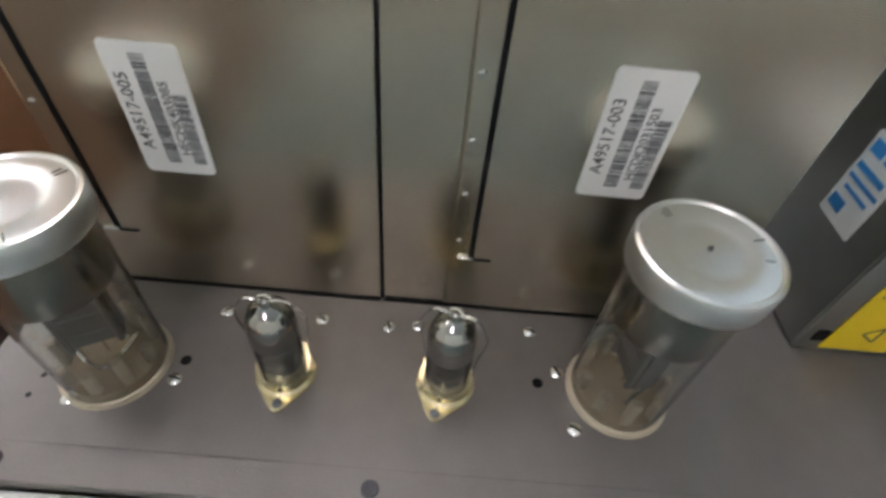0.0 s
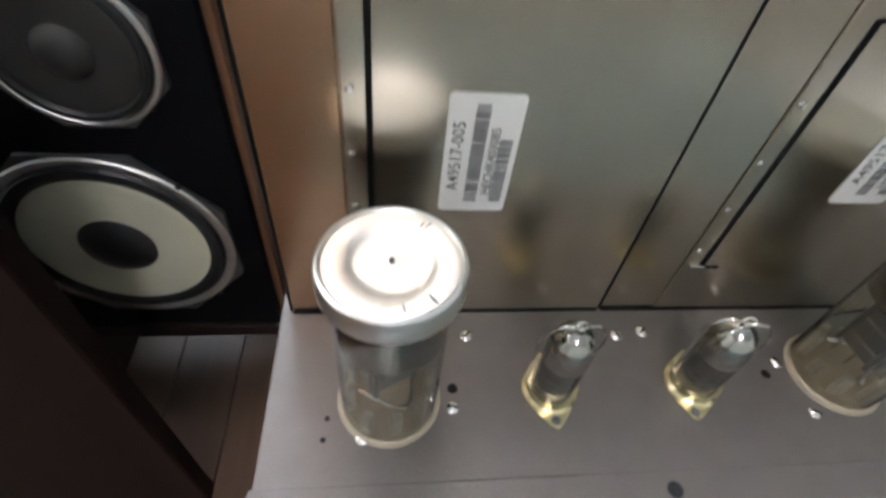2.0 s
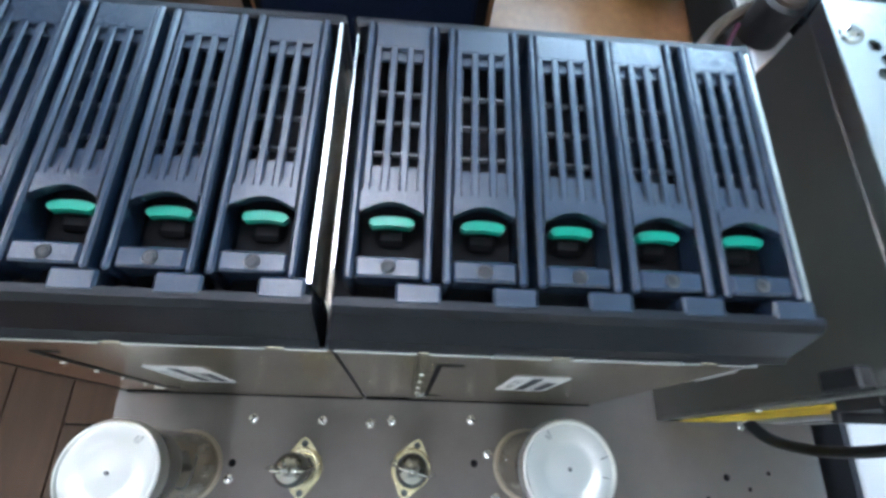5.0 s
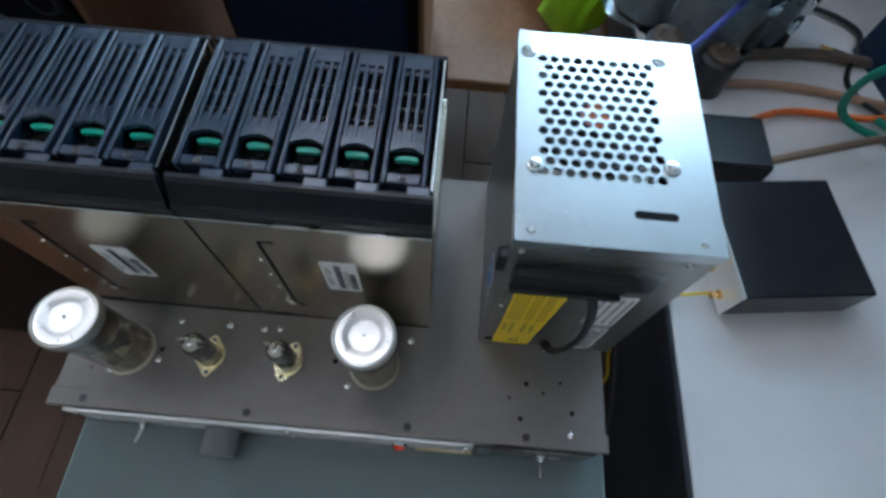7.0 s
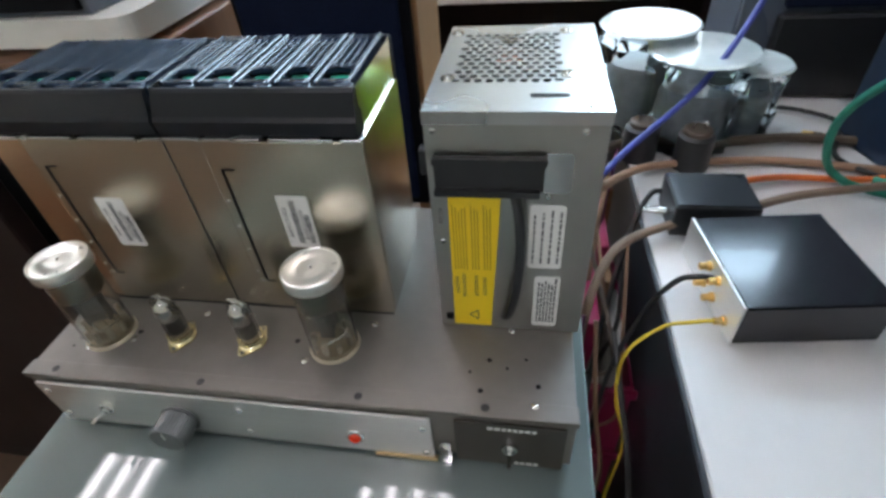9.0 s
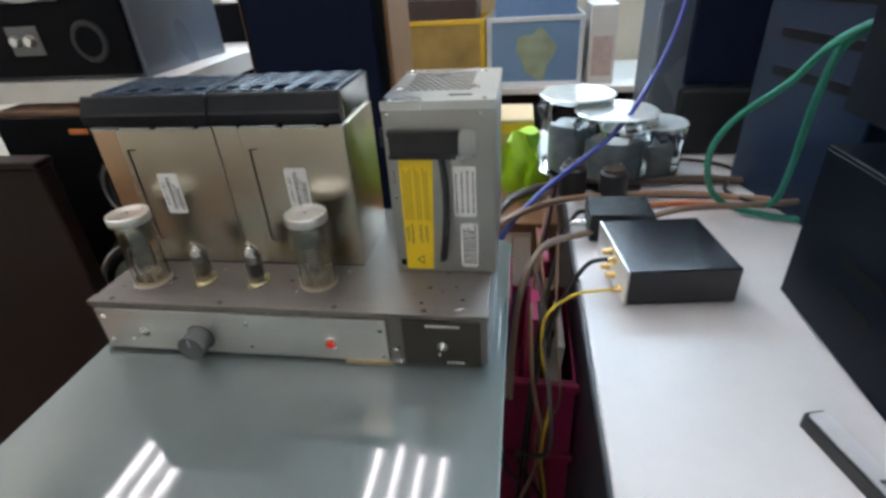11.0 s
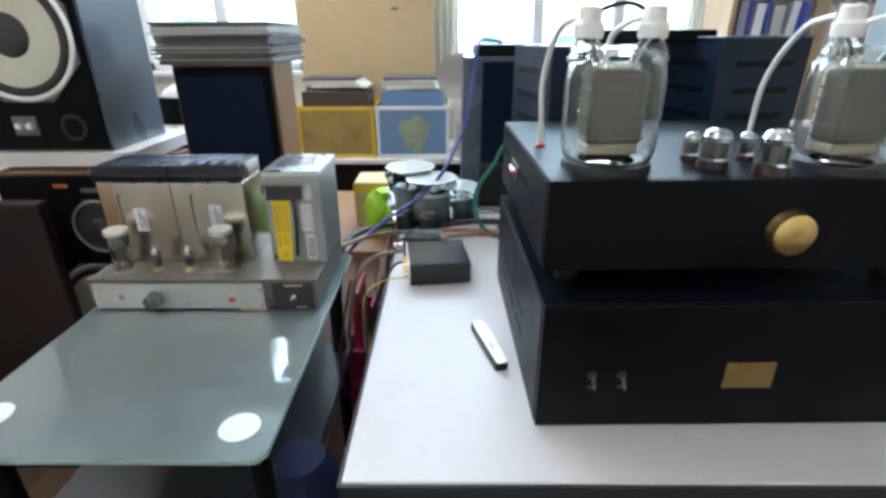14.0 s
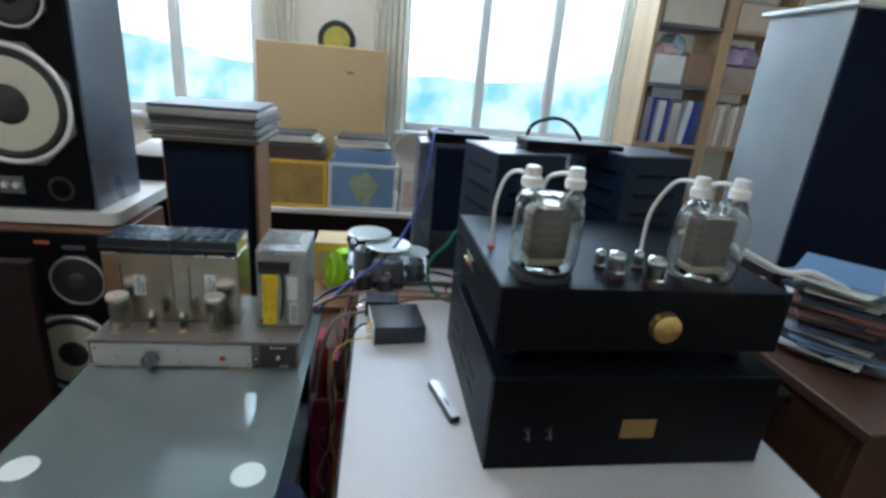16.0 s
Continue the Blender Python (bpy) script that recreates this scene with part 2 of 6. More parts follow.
M_CEIL = mat("white_ceiling", (0.75, 0.74, 0.71), 0.85, 0.0, 0.03, 12)
M_FRAME = mat("white_frame", (0.72, 0.73, 0.72), 0.45, 0.0, 0.04, 20)
M_BEIGE = mat("beige_card", (0.50, 0.37, 0.20), 0.75, 0.0, 0.05, 18, 0.05, 200)
M_CRATEY = mat("yellow_crate", (0.68, 0.42, 0.03), 0.42, 0.0, 0.06, 40)
M_CRATEW = mat("white_crate", (0.66, 0.68, 0.68), 0.45, 0.0, 0.05, 40)
M_WRAP = glass("clear_wrap", (0.91, 0.97, 0.98), 0.07, 1.20)
M_PINK = mat("magenta_plastic", (0.36, 0.022, 0.10), 0.38, 0.0, 0.1, 30)
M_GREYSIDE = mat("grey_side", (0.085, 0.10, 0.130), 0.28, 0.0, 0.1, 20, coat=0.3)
M_LAMP = mat("fluorescent", (0.9, 0.9, 0.9), 0.4, glow=(1.0, 0.955, 0.985, 24))
M_CBLUE = mat("blue_cable", (0.045, 0.06, 0.30), 0.4)
M_CGREEN = mat("green_rope", (0.012, 0.20, 0.13), 0.6, 0.0, 0.25, 300, 0.5, 600)
M_CTAN = mat("tan_cable", (0.33, 0.20, 0.13), 0.45)
M_CBROWN = mat("brown_cable", (0.085, 0.062, 0.045), 0.5)
M_CORANGE = mat("orange_cable", (0.62, 0.14, 0.03), 0.4)
M_CYELLOW = mat("yellow_cable", (0.62, 0.44, 0.03), 0.4)
M_RED = mat("red_lamp", (0.55, 0.03, 0.01), 0.25, glow=(1.0, 0.07, 0.02, 0.15))
M_LIME = mat("lime_bag", (0.28, 0.55, 0.01), 0.35, 0.0, 0.2, 30, 0.6, 40)
M_KNOB = mat("grey_knob", (0.14, 0.145, 0.15), 0.38, 0.5, 0.1, 40)


# ---- the room ----
def structure(name, bm, material, label, category):
    return tagged(part(name, bm, material), label, category, kind="structure")


XL, XR, YB, YF, ZC = -2.2, 3.4, 2.4, -3.0, 2.9
fl = structure("floor", box(XL, XR, YF, YB, -0.06, -0.012), M_DARK, "brown wooden plank floor under the tables", "floor")
structure("ceiling", box(XL, XR, YF, YB + 0.15, ZC, ZC + 0.08), M_CEIL, "plain white painted room ceiling", "ceiling")
structure("wall_west", box(XL - 0.12, XL, YF, YB, -0.06, ZC), M_WALL, "plain cream painted side wall", "wall")
structure("wall_east", box(XR, XR + 0.12, YF, YB, -0.06, ZC), M_WALL, "plain cream painted side wall", "wall")
structure("wall_south", box(XL, XR, YF - 0.12, YF, -0.06, ZC), M_WALL, "plain cream wall behind the camera", "wall")
WIN = ((-1.20, -0.16, 2), (0.76, 2.36, 3))
SILL, HEAD = 1.02, 2.74
wb = bmesh.new()
for x0, x1 in ((XL, WIN[0][0]), (WIN[0][1], WIN[1][0]), (WIN[1][1], XR)):
    box(x0, x1, YB, YB + 0.15, -0.06, ZC, bm=wb)
for x0, x1, _ in WIN:
    box(x0, x1, YB, YB + 0.15, -0.06, SILL, bm=wb)
    box(x0, x1, YB, YB + 0.15, HEAD, ZC, bm=wb)
structure("wall_north", wb, M_WALL, "cream painted window wall behind the crates", "wall")
for k, (x0, x1, n) in enumerate(WIN):
    w = thing(f"window_{k + 1}", ((x0 + x1) / 2, YB, SILL), "white framed window with bright daylight outside", "window", kind="structure")
    fb = bmesh.new()
    for a, b, c, d in ((x0, x1, SILL, SILL + 0.05), (x0, x1, HEAD - 0.05, HEAD), (x0, x0 + 0.05, SILL, HEAD), (x1 - 0.05, x1, SILL, HEAD)):
        box(a, b, YB + 0.03, YB + 0.09, c, d, 0.004, bm=fb)
    part("window_frame", fb, M_FRAME, w)
    part("window_sill", box(x0 - 0.03, x1 + 0.03, YB - 0.08, YB + 0.03, SILL - 0.03, SILL, 0.005), M_FRAME, w)
    xs = [x0 + 0.05 + (x1 - x0 - 0.1) * i / n for i in range(n + 1)]
    for i in range(1, n):
        part("mullion", box(xs[i] - 0.03, xs[i] + 0.03, YB + 0.028, YB + 0.092, SILL + 0.05, HEAD - 0.05, 0.004), M_FRAME, w)
    for i in range(n):
        p = part("pane", box(xs[i] + 0.03 * (i > 0), xs[i + 1] - 0.03 * (i < n - 1), YB + 0.055, YB + 0.061, SILL + 0.05, HEAD - 0.05), glass("pane_glass"), w)
        p.visible_shadow = False


def cloth(name, color):
    """Thin white cloth that lets part of the daylight through."""
    ma = mat(name, color, 0.9, 0.0, 0.05, 30, 0.2, 400)
    N, L = ma.node_tree.nodes, ma.node_tree.links
    tr = N.new("ShaderNodeBsdfTranslucent")
    tr.inputs["Color"].default_value = (*color, 1)
    mx = N.new("ShaderNodeMixShader")
    mx.inputs[0].default_value = 0.45
    out = N["Material Output"]
    L.new(N["Principled BSDF"].outputs[0], mx.inputs[1]), L.new(tr.outputs[0], mx.inputs[2]), L.new(mx.outputs[0], out.inputs["Surface"])
    return ma


M_CURTAIN = cloth("curtain_cloth", (0.88, 0.85, 0.77))


def curtain(x0, x1, z0, folds):
    c = thing("curtain", ((x0 + x1) / 2, YB - 0.06, z0), "gathered off-white curtain hanging beside the window", "curtain", "curtains")
    b = bmesh.new()
    n = folds * 8
    rows = []
    for z in (z0, (z0 + 2.8) / 2, 2.80):
        w = 1.0 if z < 2.5 else 0.94
        rows.append([b.verts.new(((x0 + x1) / 2 + w * (x1 - x0) * (i / n - 0.5), YB - 0.06 + (0.010 + 0.004 * math.sin(i * 0.37)) * math.sin(2 * math.pi * folds * i / n), z)) for i in range(n + 1)])
    for r0, r1 in zip(rows, rows[1:]):
        for i in range(n):
            b.faces.new((r0[i], r0[i + 1], r1[i + 1], r1[i]))
    bmesh.ops.solidify(b, geom=b.faces[:], thickness=0.0015)
    part("drape", b, M_CURTAIN, c, smooth=True)
    part("heading_rail", box(x0 - 0.02, x1 + 0.02, YB - 0.075, YB - 0.045, 2.80, 2.83, 0.004), M_FRAME, c)


curtain(-0.13, 0.08, 0.96, 5)
curtain(0.57, 0.80, 0.96, 6)
curtain(2.20, 2.42, 0.96, 6)
# daylight haze painted as a mottled pale glow on the hill
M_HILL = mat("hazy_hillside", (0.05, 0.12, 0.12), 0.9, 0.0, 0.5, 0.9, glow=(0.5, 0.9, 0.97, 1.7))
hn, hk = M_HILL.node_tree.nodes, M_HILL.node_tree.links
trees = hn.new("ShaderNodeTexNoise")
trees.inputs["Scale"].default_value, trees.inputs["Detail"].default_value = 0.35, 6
haze_glow = hn.new("ShaderNodeMix")
haze_glow.data_type = "RGBA"
haze_glow.inputs[6].default_value, haze_glow.inputs[7].default_value = (0.20, 0.56, 0.66, 1), (0.78, 1.0, 1.0, 1)
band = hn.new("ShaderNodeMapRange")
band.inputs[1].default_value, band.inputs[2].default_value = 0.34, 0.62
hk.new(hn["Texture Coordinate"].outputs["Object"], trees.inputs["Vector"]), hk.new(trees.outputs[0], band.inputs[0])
hk.new(band.outputs[0], haze_glow.inputs[0]), hk.new(haze_glow.outputs[2], hn["Principled BSDF"].inputs["Emission Color"])
hb = bmesh.new()
n = 60
lo, hi = [], []
for i in range(n + 1):
    x = -45 + 95 * i / n
    z = 0.6 + 0.005 * x * x + 0.9 * noise.noise(Vector((x * 0.11, 0, 3))) + 0.5 * noise.noise(Vector((x * 0.5, 0, 7)))
    lo.append(hb.verts.new((x, 40, -12))), hi.append(hb.verts.new((x, 44, z)))
for i in range(n):
    hb.faces.new((lo[i], lo[i + 1], hi[i + 1], hi[i]))
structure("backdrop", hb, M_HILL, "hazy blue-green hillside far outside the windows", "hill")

M_SKY = mat("overcast_sky", (0.8, 0.85, 0.9), 0.9, glow=(0.80, 0.93, 1.0, 2.6))
structure("sky_backdrop", box(-120, 120, 90, 91, -30, 120), M_SKY, "bright overcast sky far outside the windows", "sky")

# ceiling lamps
def ceiling_lamp(x, y, tubes, label):
    w = 0.130 * tubes + 0.03
    lamp = thing("ceiling_light", (x, y, ZC), label, "ceiling light", "fluorescent ceiling lights")
    part("housing", box(x - w / 2, x + w / 2, y - 0.64, y + 0.64, ZC - 0.05, ZC - 0.002, 0.006), M_FRAME, lamp)
    for i in range(tubes):
        tx = x + (i - (tubes - 1) / 2) * 0.130
        part("tube", lathe([(0, -0.6), (0.0145, -0.6), (0.0145, 0.6), (0, 0.6)], (tx, y, ZC - 0.075), 16, m=Matrix.Rotation(radians(90), 4, "X")), M_LAMP, lamp, smooth=True)
        for s in (-1, 1):
            part("socket", box(tx - 0.016, tx + 0.016, y + s * 0.61 - 0.012, y + s * 0.61 + 0.012, ZC - 0.092, ZC - 0.05, 0.003), M_FRAME, lamp)


ceiling_lamp(-0.10, 0.84, 4, "four-tube fluorescent ceiling light, switched on")
ceiling_lamp(-1.62, 0.72, 3, "three-tube fluorescent ceiling light, switched on")
# unseen extra light, added so the front faces don't go dark
ceiling_lamp(-0.10, -1.55, 4, "four-tube fluorescent ceiling light, switched on")

# ---- glass table ----
GZ, DZ, ZT = 0.700, 0.663, 0.770
gt = thing("glass_table", (0.24, -0.1, 0), "grey-green frosted glass table on a dark frame", "table")
part("tabletop", outline(rounded(-0.012, 0.487, -0.505, 0.20, 0.02), GZ - 0.009, GZ - 0.0003), M_GTABLE, gt)
part("glass_rim", outline(rounded(-0.0132, 0.4882, -0.5062, 0.2012, 0.021), GZ - 0.0086, GZ - 0.0012), M_GEDGE, gt, "pale green polished glass edge")
for x, y in ((0.432, -0.443), (0.041, -0.420), (0.432, 0.14), (0.05, 0.14)):
    part("fixing_disc", lathe([(0, 0), (0.030, 0), (0.030, 0.0012), (0, 0.0012)], (x, y, GZ - 0.0003), 40), M_PAD, gt, "pale round fixing disc")
for x in (0.03, 0.445):
    for y in (-0.43, 0.14):
        part("leg", sweep([(x, y, GZ - 0.009), (x, y, 0.0)], 0.018, 14, 1), M_AMP, gt, smooth=True)
part("lower_shelf", box(0.0, 0.475, -0.45, 0.17, 0.42, 0.44, 0.004), M_EDGE, gt)

# ---- valve power supply on the table ----
ps = thing("valve_chassis", (0.23, 0.03, GZ), "taupe metal chassis with aluminium front panel on the glass table", "amplifier chassis")
CX0, CX1, CY0, CY1 = -0.005, 0.469, -0.097, 0.165
cb = box(CX0, CX1, CY0 + 0.0015, CY1, GZ + 0.006, ZT, 0.0012, 2)
part("body", cb, M_CHASSIS, ps)
part("front_lip", box(CX0 - 0.0015, CX1 + 0.0015, CY0, CY0 + 0.0150, ZT - 0.005, ZT + 0.0009, 0.0008, 2), M_CHASSIS, ps)
for x in (0.03, 0.44):
    for y in (-0.07, 0.14):
        part("foot", lathe([(0, 0), (0.009, 0), (0.009, 0.006), (0, 0.006)], (x, y, GZ), 18), M_BLACK, ps)
yf = CY0 - 0.0005
part("front_panel", outline(rounded(0.003, 0.357, GZ + 0.005, ZT - 0.008, 0.001), 0, 0.0028, m=on_front(yf)), M_ALU, ps, "brushed aluminium front panel")
part("dark_panel", outline(rounded(0.376, 0.462, GZ + 0.004, ZT - 0.006, 0.001), 0, 0.0016, m=on_front(yf)), mat("dark_olive_label", (0.035, 0.030, 0.024), 0.4), ps, "dark label panel beside the aluminium one")
part("amber_strip", box(0.306, 0.360, yf - 0.0045, yf - 0.0005, GZ + 0.0008, GZ + 0.0044), M_BEIGE, ps)


def front_screw(x, z, r=0.003, y=None, m=M_CHROME, parent=ps):
    y = yf - 0.0028 if y is None else y
    b = lathe([(0, 0.0018), (r * 0.7, 0.0016), (r, 0.0005), (r, 0)], None, 14, m=Matrix.Translation((x, y, z)) @ Matrix.Rotation(radians(90), 4, "X"))
    return part("screw", b, m, parent, smooth=True)


for x, z in ((0.011, 0.752), (0.011, 0.717), (0.194, 0.750), (0.193, 0.717), (0.351, 0.749), (0.351, 0.712)):
    front_screw(x, z)


def toggle(x, z, y, parent):
    R = Matrix.Translation((x, y, z)) @ Matrix.Rotation(radians(90), 4, "X")
    t = part("switch", lathe([(0, 0.006), (0.0035, 0.006), (0.0035, 0.003), (0.0068, 0.003), (0.0068, 0), (0, 0)], None, 6, m=R), M_CHROME, parent, "nickel toggle switch")
    part("bat", sweep([(x, y - 0.004, z), (x, y - 0.013, z + 0.002), (x, y - 0.020, z + 0.004)], 0.0017, 8, 3), M_CHROME, t, smooth=True)


toggle(0.061, 0.733, yf - 0.0028, ps)
toggle(0.420, 0.732, yf - 0.0016, ps)
kn = []
for i in range(72):
    a = 2 * math.pi * i / 72
    r = 0.0150 + 0.0007 * (i % 2)
    kn.append((0.132 + r * math.cos(a), 0.729 + r * math.sin(a)))
kb = outline(kn, 0, 0.024, m=on_front(yf - 0.0028))
lathe([(0.0160, 0.0), (0.0172, 0.002), (0.0172, 0.003), (0, 0.003)], None, 32, kb, Matrix.Translation((0.132, yf - 0.0028, 0.729)) @ Matrix.Rotation(radians(90), 4, "X"))
knob = part("knob", kb, M_KNOB, ps, "ribbed grey control knob")
part("pointer_line", box(0.1315, 0.1325, yf - 0.0271, yf - 0.0269, 0.732, 0.742), M_WHITE, knob)
il = part("indicator_lamp", lathe([(0, 0.006), (0.004, 0.0052), (0.0052, 0.003), (0.0055, 0)], None, 20, m=Matrix.Translation((0.292, yf - 0.0028, 0.728)) @ Matrix.Rotation(radians(90), 4, "X")), M_RED, ps, "lit red indicator lamp", True)
part("bezel", lathe([(0.0053, 0.0025), (0.0075, 0.002), (0.0078, 0), (0.0053, 0)], None, 24, m=Matrix.Translation((0.292, yf - 0.0028, 0.728)) @ Matrix.Rotation(radians(90), 4, "X")), M_CHROME, il, smooth=True)
part("clear_tab", box(0.363, 0.372, yf - 0.006, yf, 0.704, 0.727, 0.001), M_JAR, ps)
for x0, x1, z in ((0.402, 0.440, 0.7575), (0.424, 0.446, 0.7075)):
    wb_ = bmesh.new()
    xx = x0
    while xx < x1 - 0.003:
        wd = 0.002 + 0.003 * random.random()
        box(xx, xx + wd, yf - 0.0021, yf - 0.0016, z - 0.0014, z + 0.0014, bm=wb_)
        xx += wd + 0.0012
    part("lettering_bar", wb_, M_PAPER, ps)


def deck_screw(x, y, r=0.0030, m=M_CHROME, dome=0.0016):
    b = lathe([(0, dome), (r * 0.6, dome * 0.9), (r, dome * 0.35), (r, 0)], None, 14, m=Matrix.Translation((x, y, ZT)))
    part("screw", b, m, ps, smooth=True)
    part("slot", box(-r * 0.85, r * 0.85, -r * 0.14, r * 0.14, dome * 0.9, dome * 1.02, m=Matrix.Translation((x, y, ZT)) @ Matrix.Rotation(random.uniform(0, 3), 4, "Z")), M_DARK, ps)


for x, y in ((0.084, -0.016), (0.1285, -0.016), (0.160, -0.017), (0.174, -0.015), (0.227, -0.013), (0.074, -0.052), (0.036, -0.064), (0.243, -0.060), (0.417, -0.012), (0.438, -0.085), (0.294, -0.015), (0.238, -0.034)):
    deck_screw(x, y)
for x, y, r in ((0.075, -0.043, 0.0024), (0.229, -0.040, 0.0024), (0.021, -0.055, 0.0012), (0.020, -0.064, 0.0012), (0.40, -0.045, 0.0022), (0.415, -0.052, 0.0014), (0.43, -0.042, 0.0014), (0.385, -0.058, 0.0014), (0.395, -0.075, 0.0022), (0.44, -0.067, 0.0022)):
    part("hole", lathe([(r, 0.0003), (r * 0.9, 0.0004), (0, 0.0002)], (x, y, ZT), 14), M_DARK, ps)
for x in (0.023, 0.162, 0.299, 0.40):
    part("countersunk_screw", lathe([(0.0034, 0.0003), (0.0030, 0.0007), (0, 0.0005)], (x, CY0 + 0.007, ZT + 0.0009), 16), M_BLACK, ps)


# ---- sheet-metal drive cages with caddies on top ----
CZ = 0.951


def barcode(m, w, h, parent, lines, seed):
    """A white sticker with bar columns and lines of print; drawn w wide and h high about its middle."""
    rnd = random.Random(seed)
    lab = part("label", outline(rounded(-w / 2, w / 2, -h / 2, h / 2, w * 0.08), 0, 0.0003, m=m), M_PAPER, parent, "white barcode sticker")
    for x0, x1, y0, y1 in ((-w * 0.14, w * 0.05, -h * 0.40, h * 0.42), (w * 0.24, w * 0.42, -h * 0.40, h * 0.16)):
        b = bmesh.new()
        y = y0
        while y < y1:
            t = h * rnd.choice((0.007, 0.007, 0.014, 0.02))
            box(x0, x1, y, y + t, 0.0003, 0.00045, bm=b)
            y += t + h * rnd.choice((0.007, 0.007, 0.013))
        b.transform(m)
        part("barcode", b, M_INK, lab)
    for x, y, size, txt in lines:
        letters(txt, size, m @ Matrix.Translation((x, y, 0.0005)) @ Matrix.Rotation(radians(90), 4, "Z"), M_INK, lab, bold=0.00006)


def cage(x0, x1, first):
    c = thing("drive_cage", ((x0 + x1) / 2, 0.06, ZT), "bare zinc sheet-metal drive cage standing on the chassis" if first else "bare zinc drive cage with a riveted seam, standing on the chassis", "drive cage", "drive cages")
    d = 0.113
    body = bmesh.new()
    box(x0 + 0.0015, x1 - 0.0012, 0.0012, d, ZT + 0.0005, CZ - 0.004, 0.0008, 2, bm=body)
    part("sheet_body", body, M_CAGE, c)
    # the first cage's strip carries the painted orange reflection
    part("seam_strip", box(x0 + 0.0005, x0 + 0.030, -0.0006, 0.0012, ZT + 0.001, CZ - 0.004, 0.0004), M_ZINC_WOOD if first else M_CAGE, c)
    part("front_sheet", box(x0 + 0.0305, x1 - 0.0006, -0.0012, 0.0012, ZT + 0.001, CZ - 0.004, 0.0005), M_CAGE, c)
    fold = bmesh.new()
    xs = [x0 + 0.001, x0 + 0.030, x0 + 0.034, x0 + 0.078, x0 + 0.085, x0 + 0.133, x0 + 0.139, x1 - 0.001]
    for a, b in zip(xs[::2], xs[1::2]):
        box(a, b, -0.0022, 0.004, CZ - 0.004, CZ - 0.0015, 0.0004, bm=fold)
    part("folded_edge", fold, M_STEEL, c)
    # dark strips painted in as shade along the cage's foot and corner
    part("foot_gap_shade", box(x0 + 0.001, x1 - 0.001, -0.0019, -0.0005, ZT + 0.0002, ZT + 0.0014), M_DARK, c)
    part("corner_gap_shade", box(x0 - 0.0006, x0 + 0.0007, -0.0009, -0.0002, ZT + 0.001, CZ - 0.004), M_DARK, c)
    sl = bmesh.new()
    sx = x0 + 0.0385
    box(sx, sx + 0.0022, -0.0016, -0.001, 0.805, CZ - 0.028, bm=sl)
    box(sx + 0.001, sx + 0.011, -0.0016, -0.001, CZ - 0.029, CZ - 0.0275, bm=sl)
    box(sx + 0.001, sx + 0.010, -0.0016, -0.001, 0.8045, 0.8058, bm=sl)
    part("cut_slot", sl, M_DARK, c)
    part("bent_tab", box(sx - 0.005, sx + 0.002, -0.0026, -0.001, 0.805, 0.8070, 0.0003), M_CHROME, c)
    for z in (0.816, 0.842, 0.867, 0.893):
        part("rivet", lathe([(0, 0.0009), (0.0012, 0.0007), (0.0016, 0)], None, 12, m=Matrix.Translation((x0 + 0.0335, -0.0012, z)) @ Matrix.Rotation(radians(90), 4, "X")), M_CHROME, c, smooth=True)
    txt = [(-0.0085, 0, 0.0062, "A49517-005" if first else "A49517-003"), (0.0045, -0.002, 0.0048, "HECHK403085" if first else "HCDK2031503")]
    lm = on_front(-0.0013) @ Matrix.Translation(((x0 + x1) / 2 + (0.001 if first else 0.0105), 0.867 if first else 0.874, 0))
    barcode(lm, 0.026, 0.052, c, txt, 5 if first else 9)
    part("side_sheet", box(x1 - 0.0012 if not first else x0, x1 - 0.0004 if not first else x0 + 0.0008, 0.003, d - 0.002, ZT + 0.001, CZ - 0.003), M_ZINC_WOOD if first else M_CAGE, c)
    # plastic bezel round the caddies
    bz = bmesh.new()
    prof = [(0.012, CZ + 0.0005), (-0.0012, CZ + 0.0005), (-0.0036, CZ + 0.0120), (-0.0014, CZ + 0.0150), (0.0030, CZ + 0.0310), (0.0050, CZ + 0.0333), (0.0076, CZ + 0.0333), (0.0082, CZ + 0.0180), (0.012, CZ + 0.0160)]
    xl = x0 - 0.0045 if first else x0 + 0.0012
    a = [bz.verts.new((xl + (0.003 if z > CZ + 0.03 else 0), y, z)) for y, z in prof]
    b = [bz.verts.new((x1 - 0.0016, y, z)) for y, z in prof]
    for i in range(len(prof)):
        j = (i + 1) % len(prof)
        bz.faces.new((a[i], a[j], b[j], b[i]))
    bz.faces.new(a[::-1]), bz.faces.new(b)
    part("front_bezel", bz, M_CAP, c, "dark plastic front bezel")
    lips = bmesh.new()
    for i in range(5):
        cx = x0 + 0.0055 + 0.0289 * i
        box(cx + 0.0165, min(cx + 0.0300, x1 - 0.003), 0.0060, 0.0128, CZ + 0.0230, CZ + 0.0336, 0.0008, bm=lips)
    part("bezel_lip", lips, M_CADDY, c)
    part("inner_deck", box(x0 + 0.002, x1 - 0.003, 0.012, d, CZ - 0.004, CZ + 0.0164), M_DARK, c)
    part("back_rail", box(x0 + 0.001, x1 - 0.002, d - 0.001, d + 0.0035, CZ - 0.02, CZ + 0.0315, 0.001), M_CAP, c)
    part("end_plate", box(x1 - 0.0042, x1 - 0.0028, 0.012, d, CZ - 0.01, CZ + 0.0310), M_CHROME, c)
    for i in range(5):
        part("divider", box(x0 + 0.0022 + 0.0289 * i, x0 + 0.0028 + 0.0289 * i, 0.018, d, CZ, CZ + 0.0285), M_CHROME, c)
    return c


cage(0.0, 0.155, True)
cage(0.155, 0.310, False)


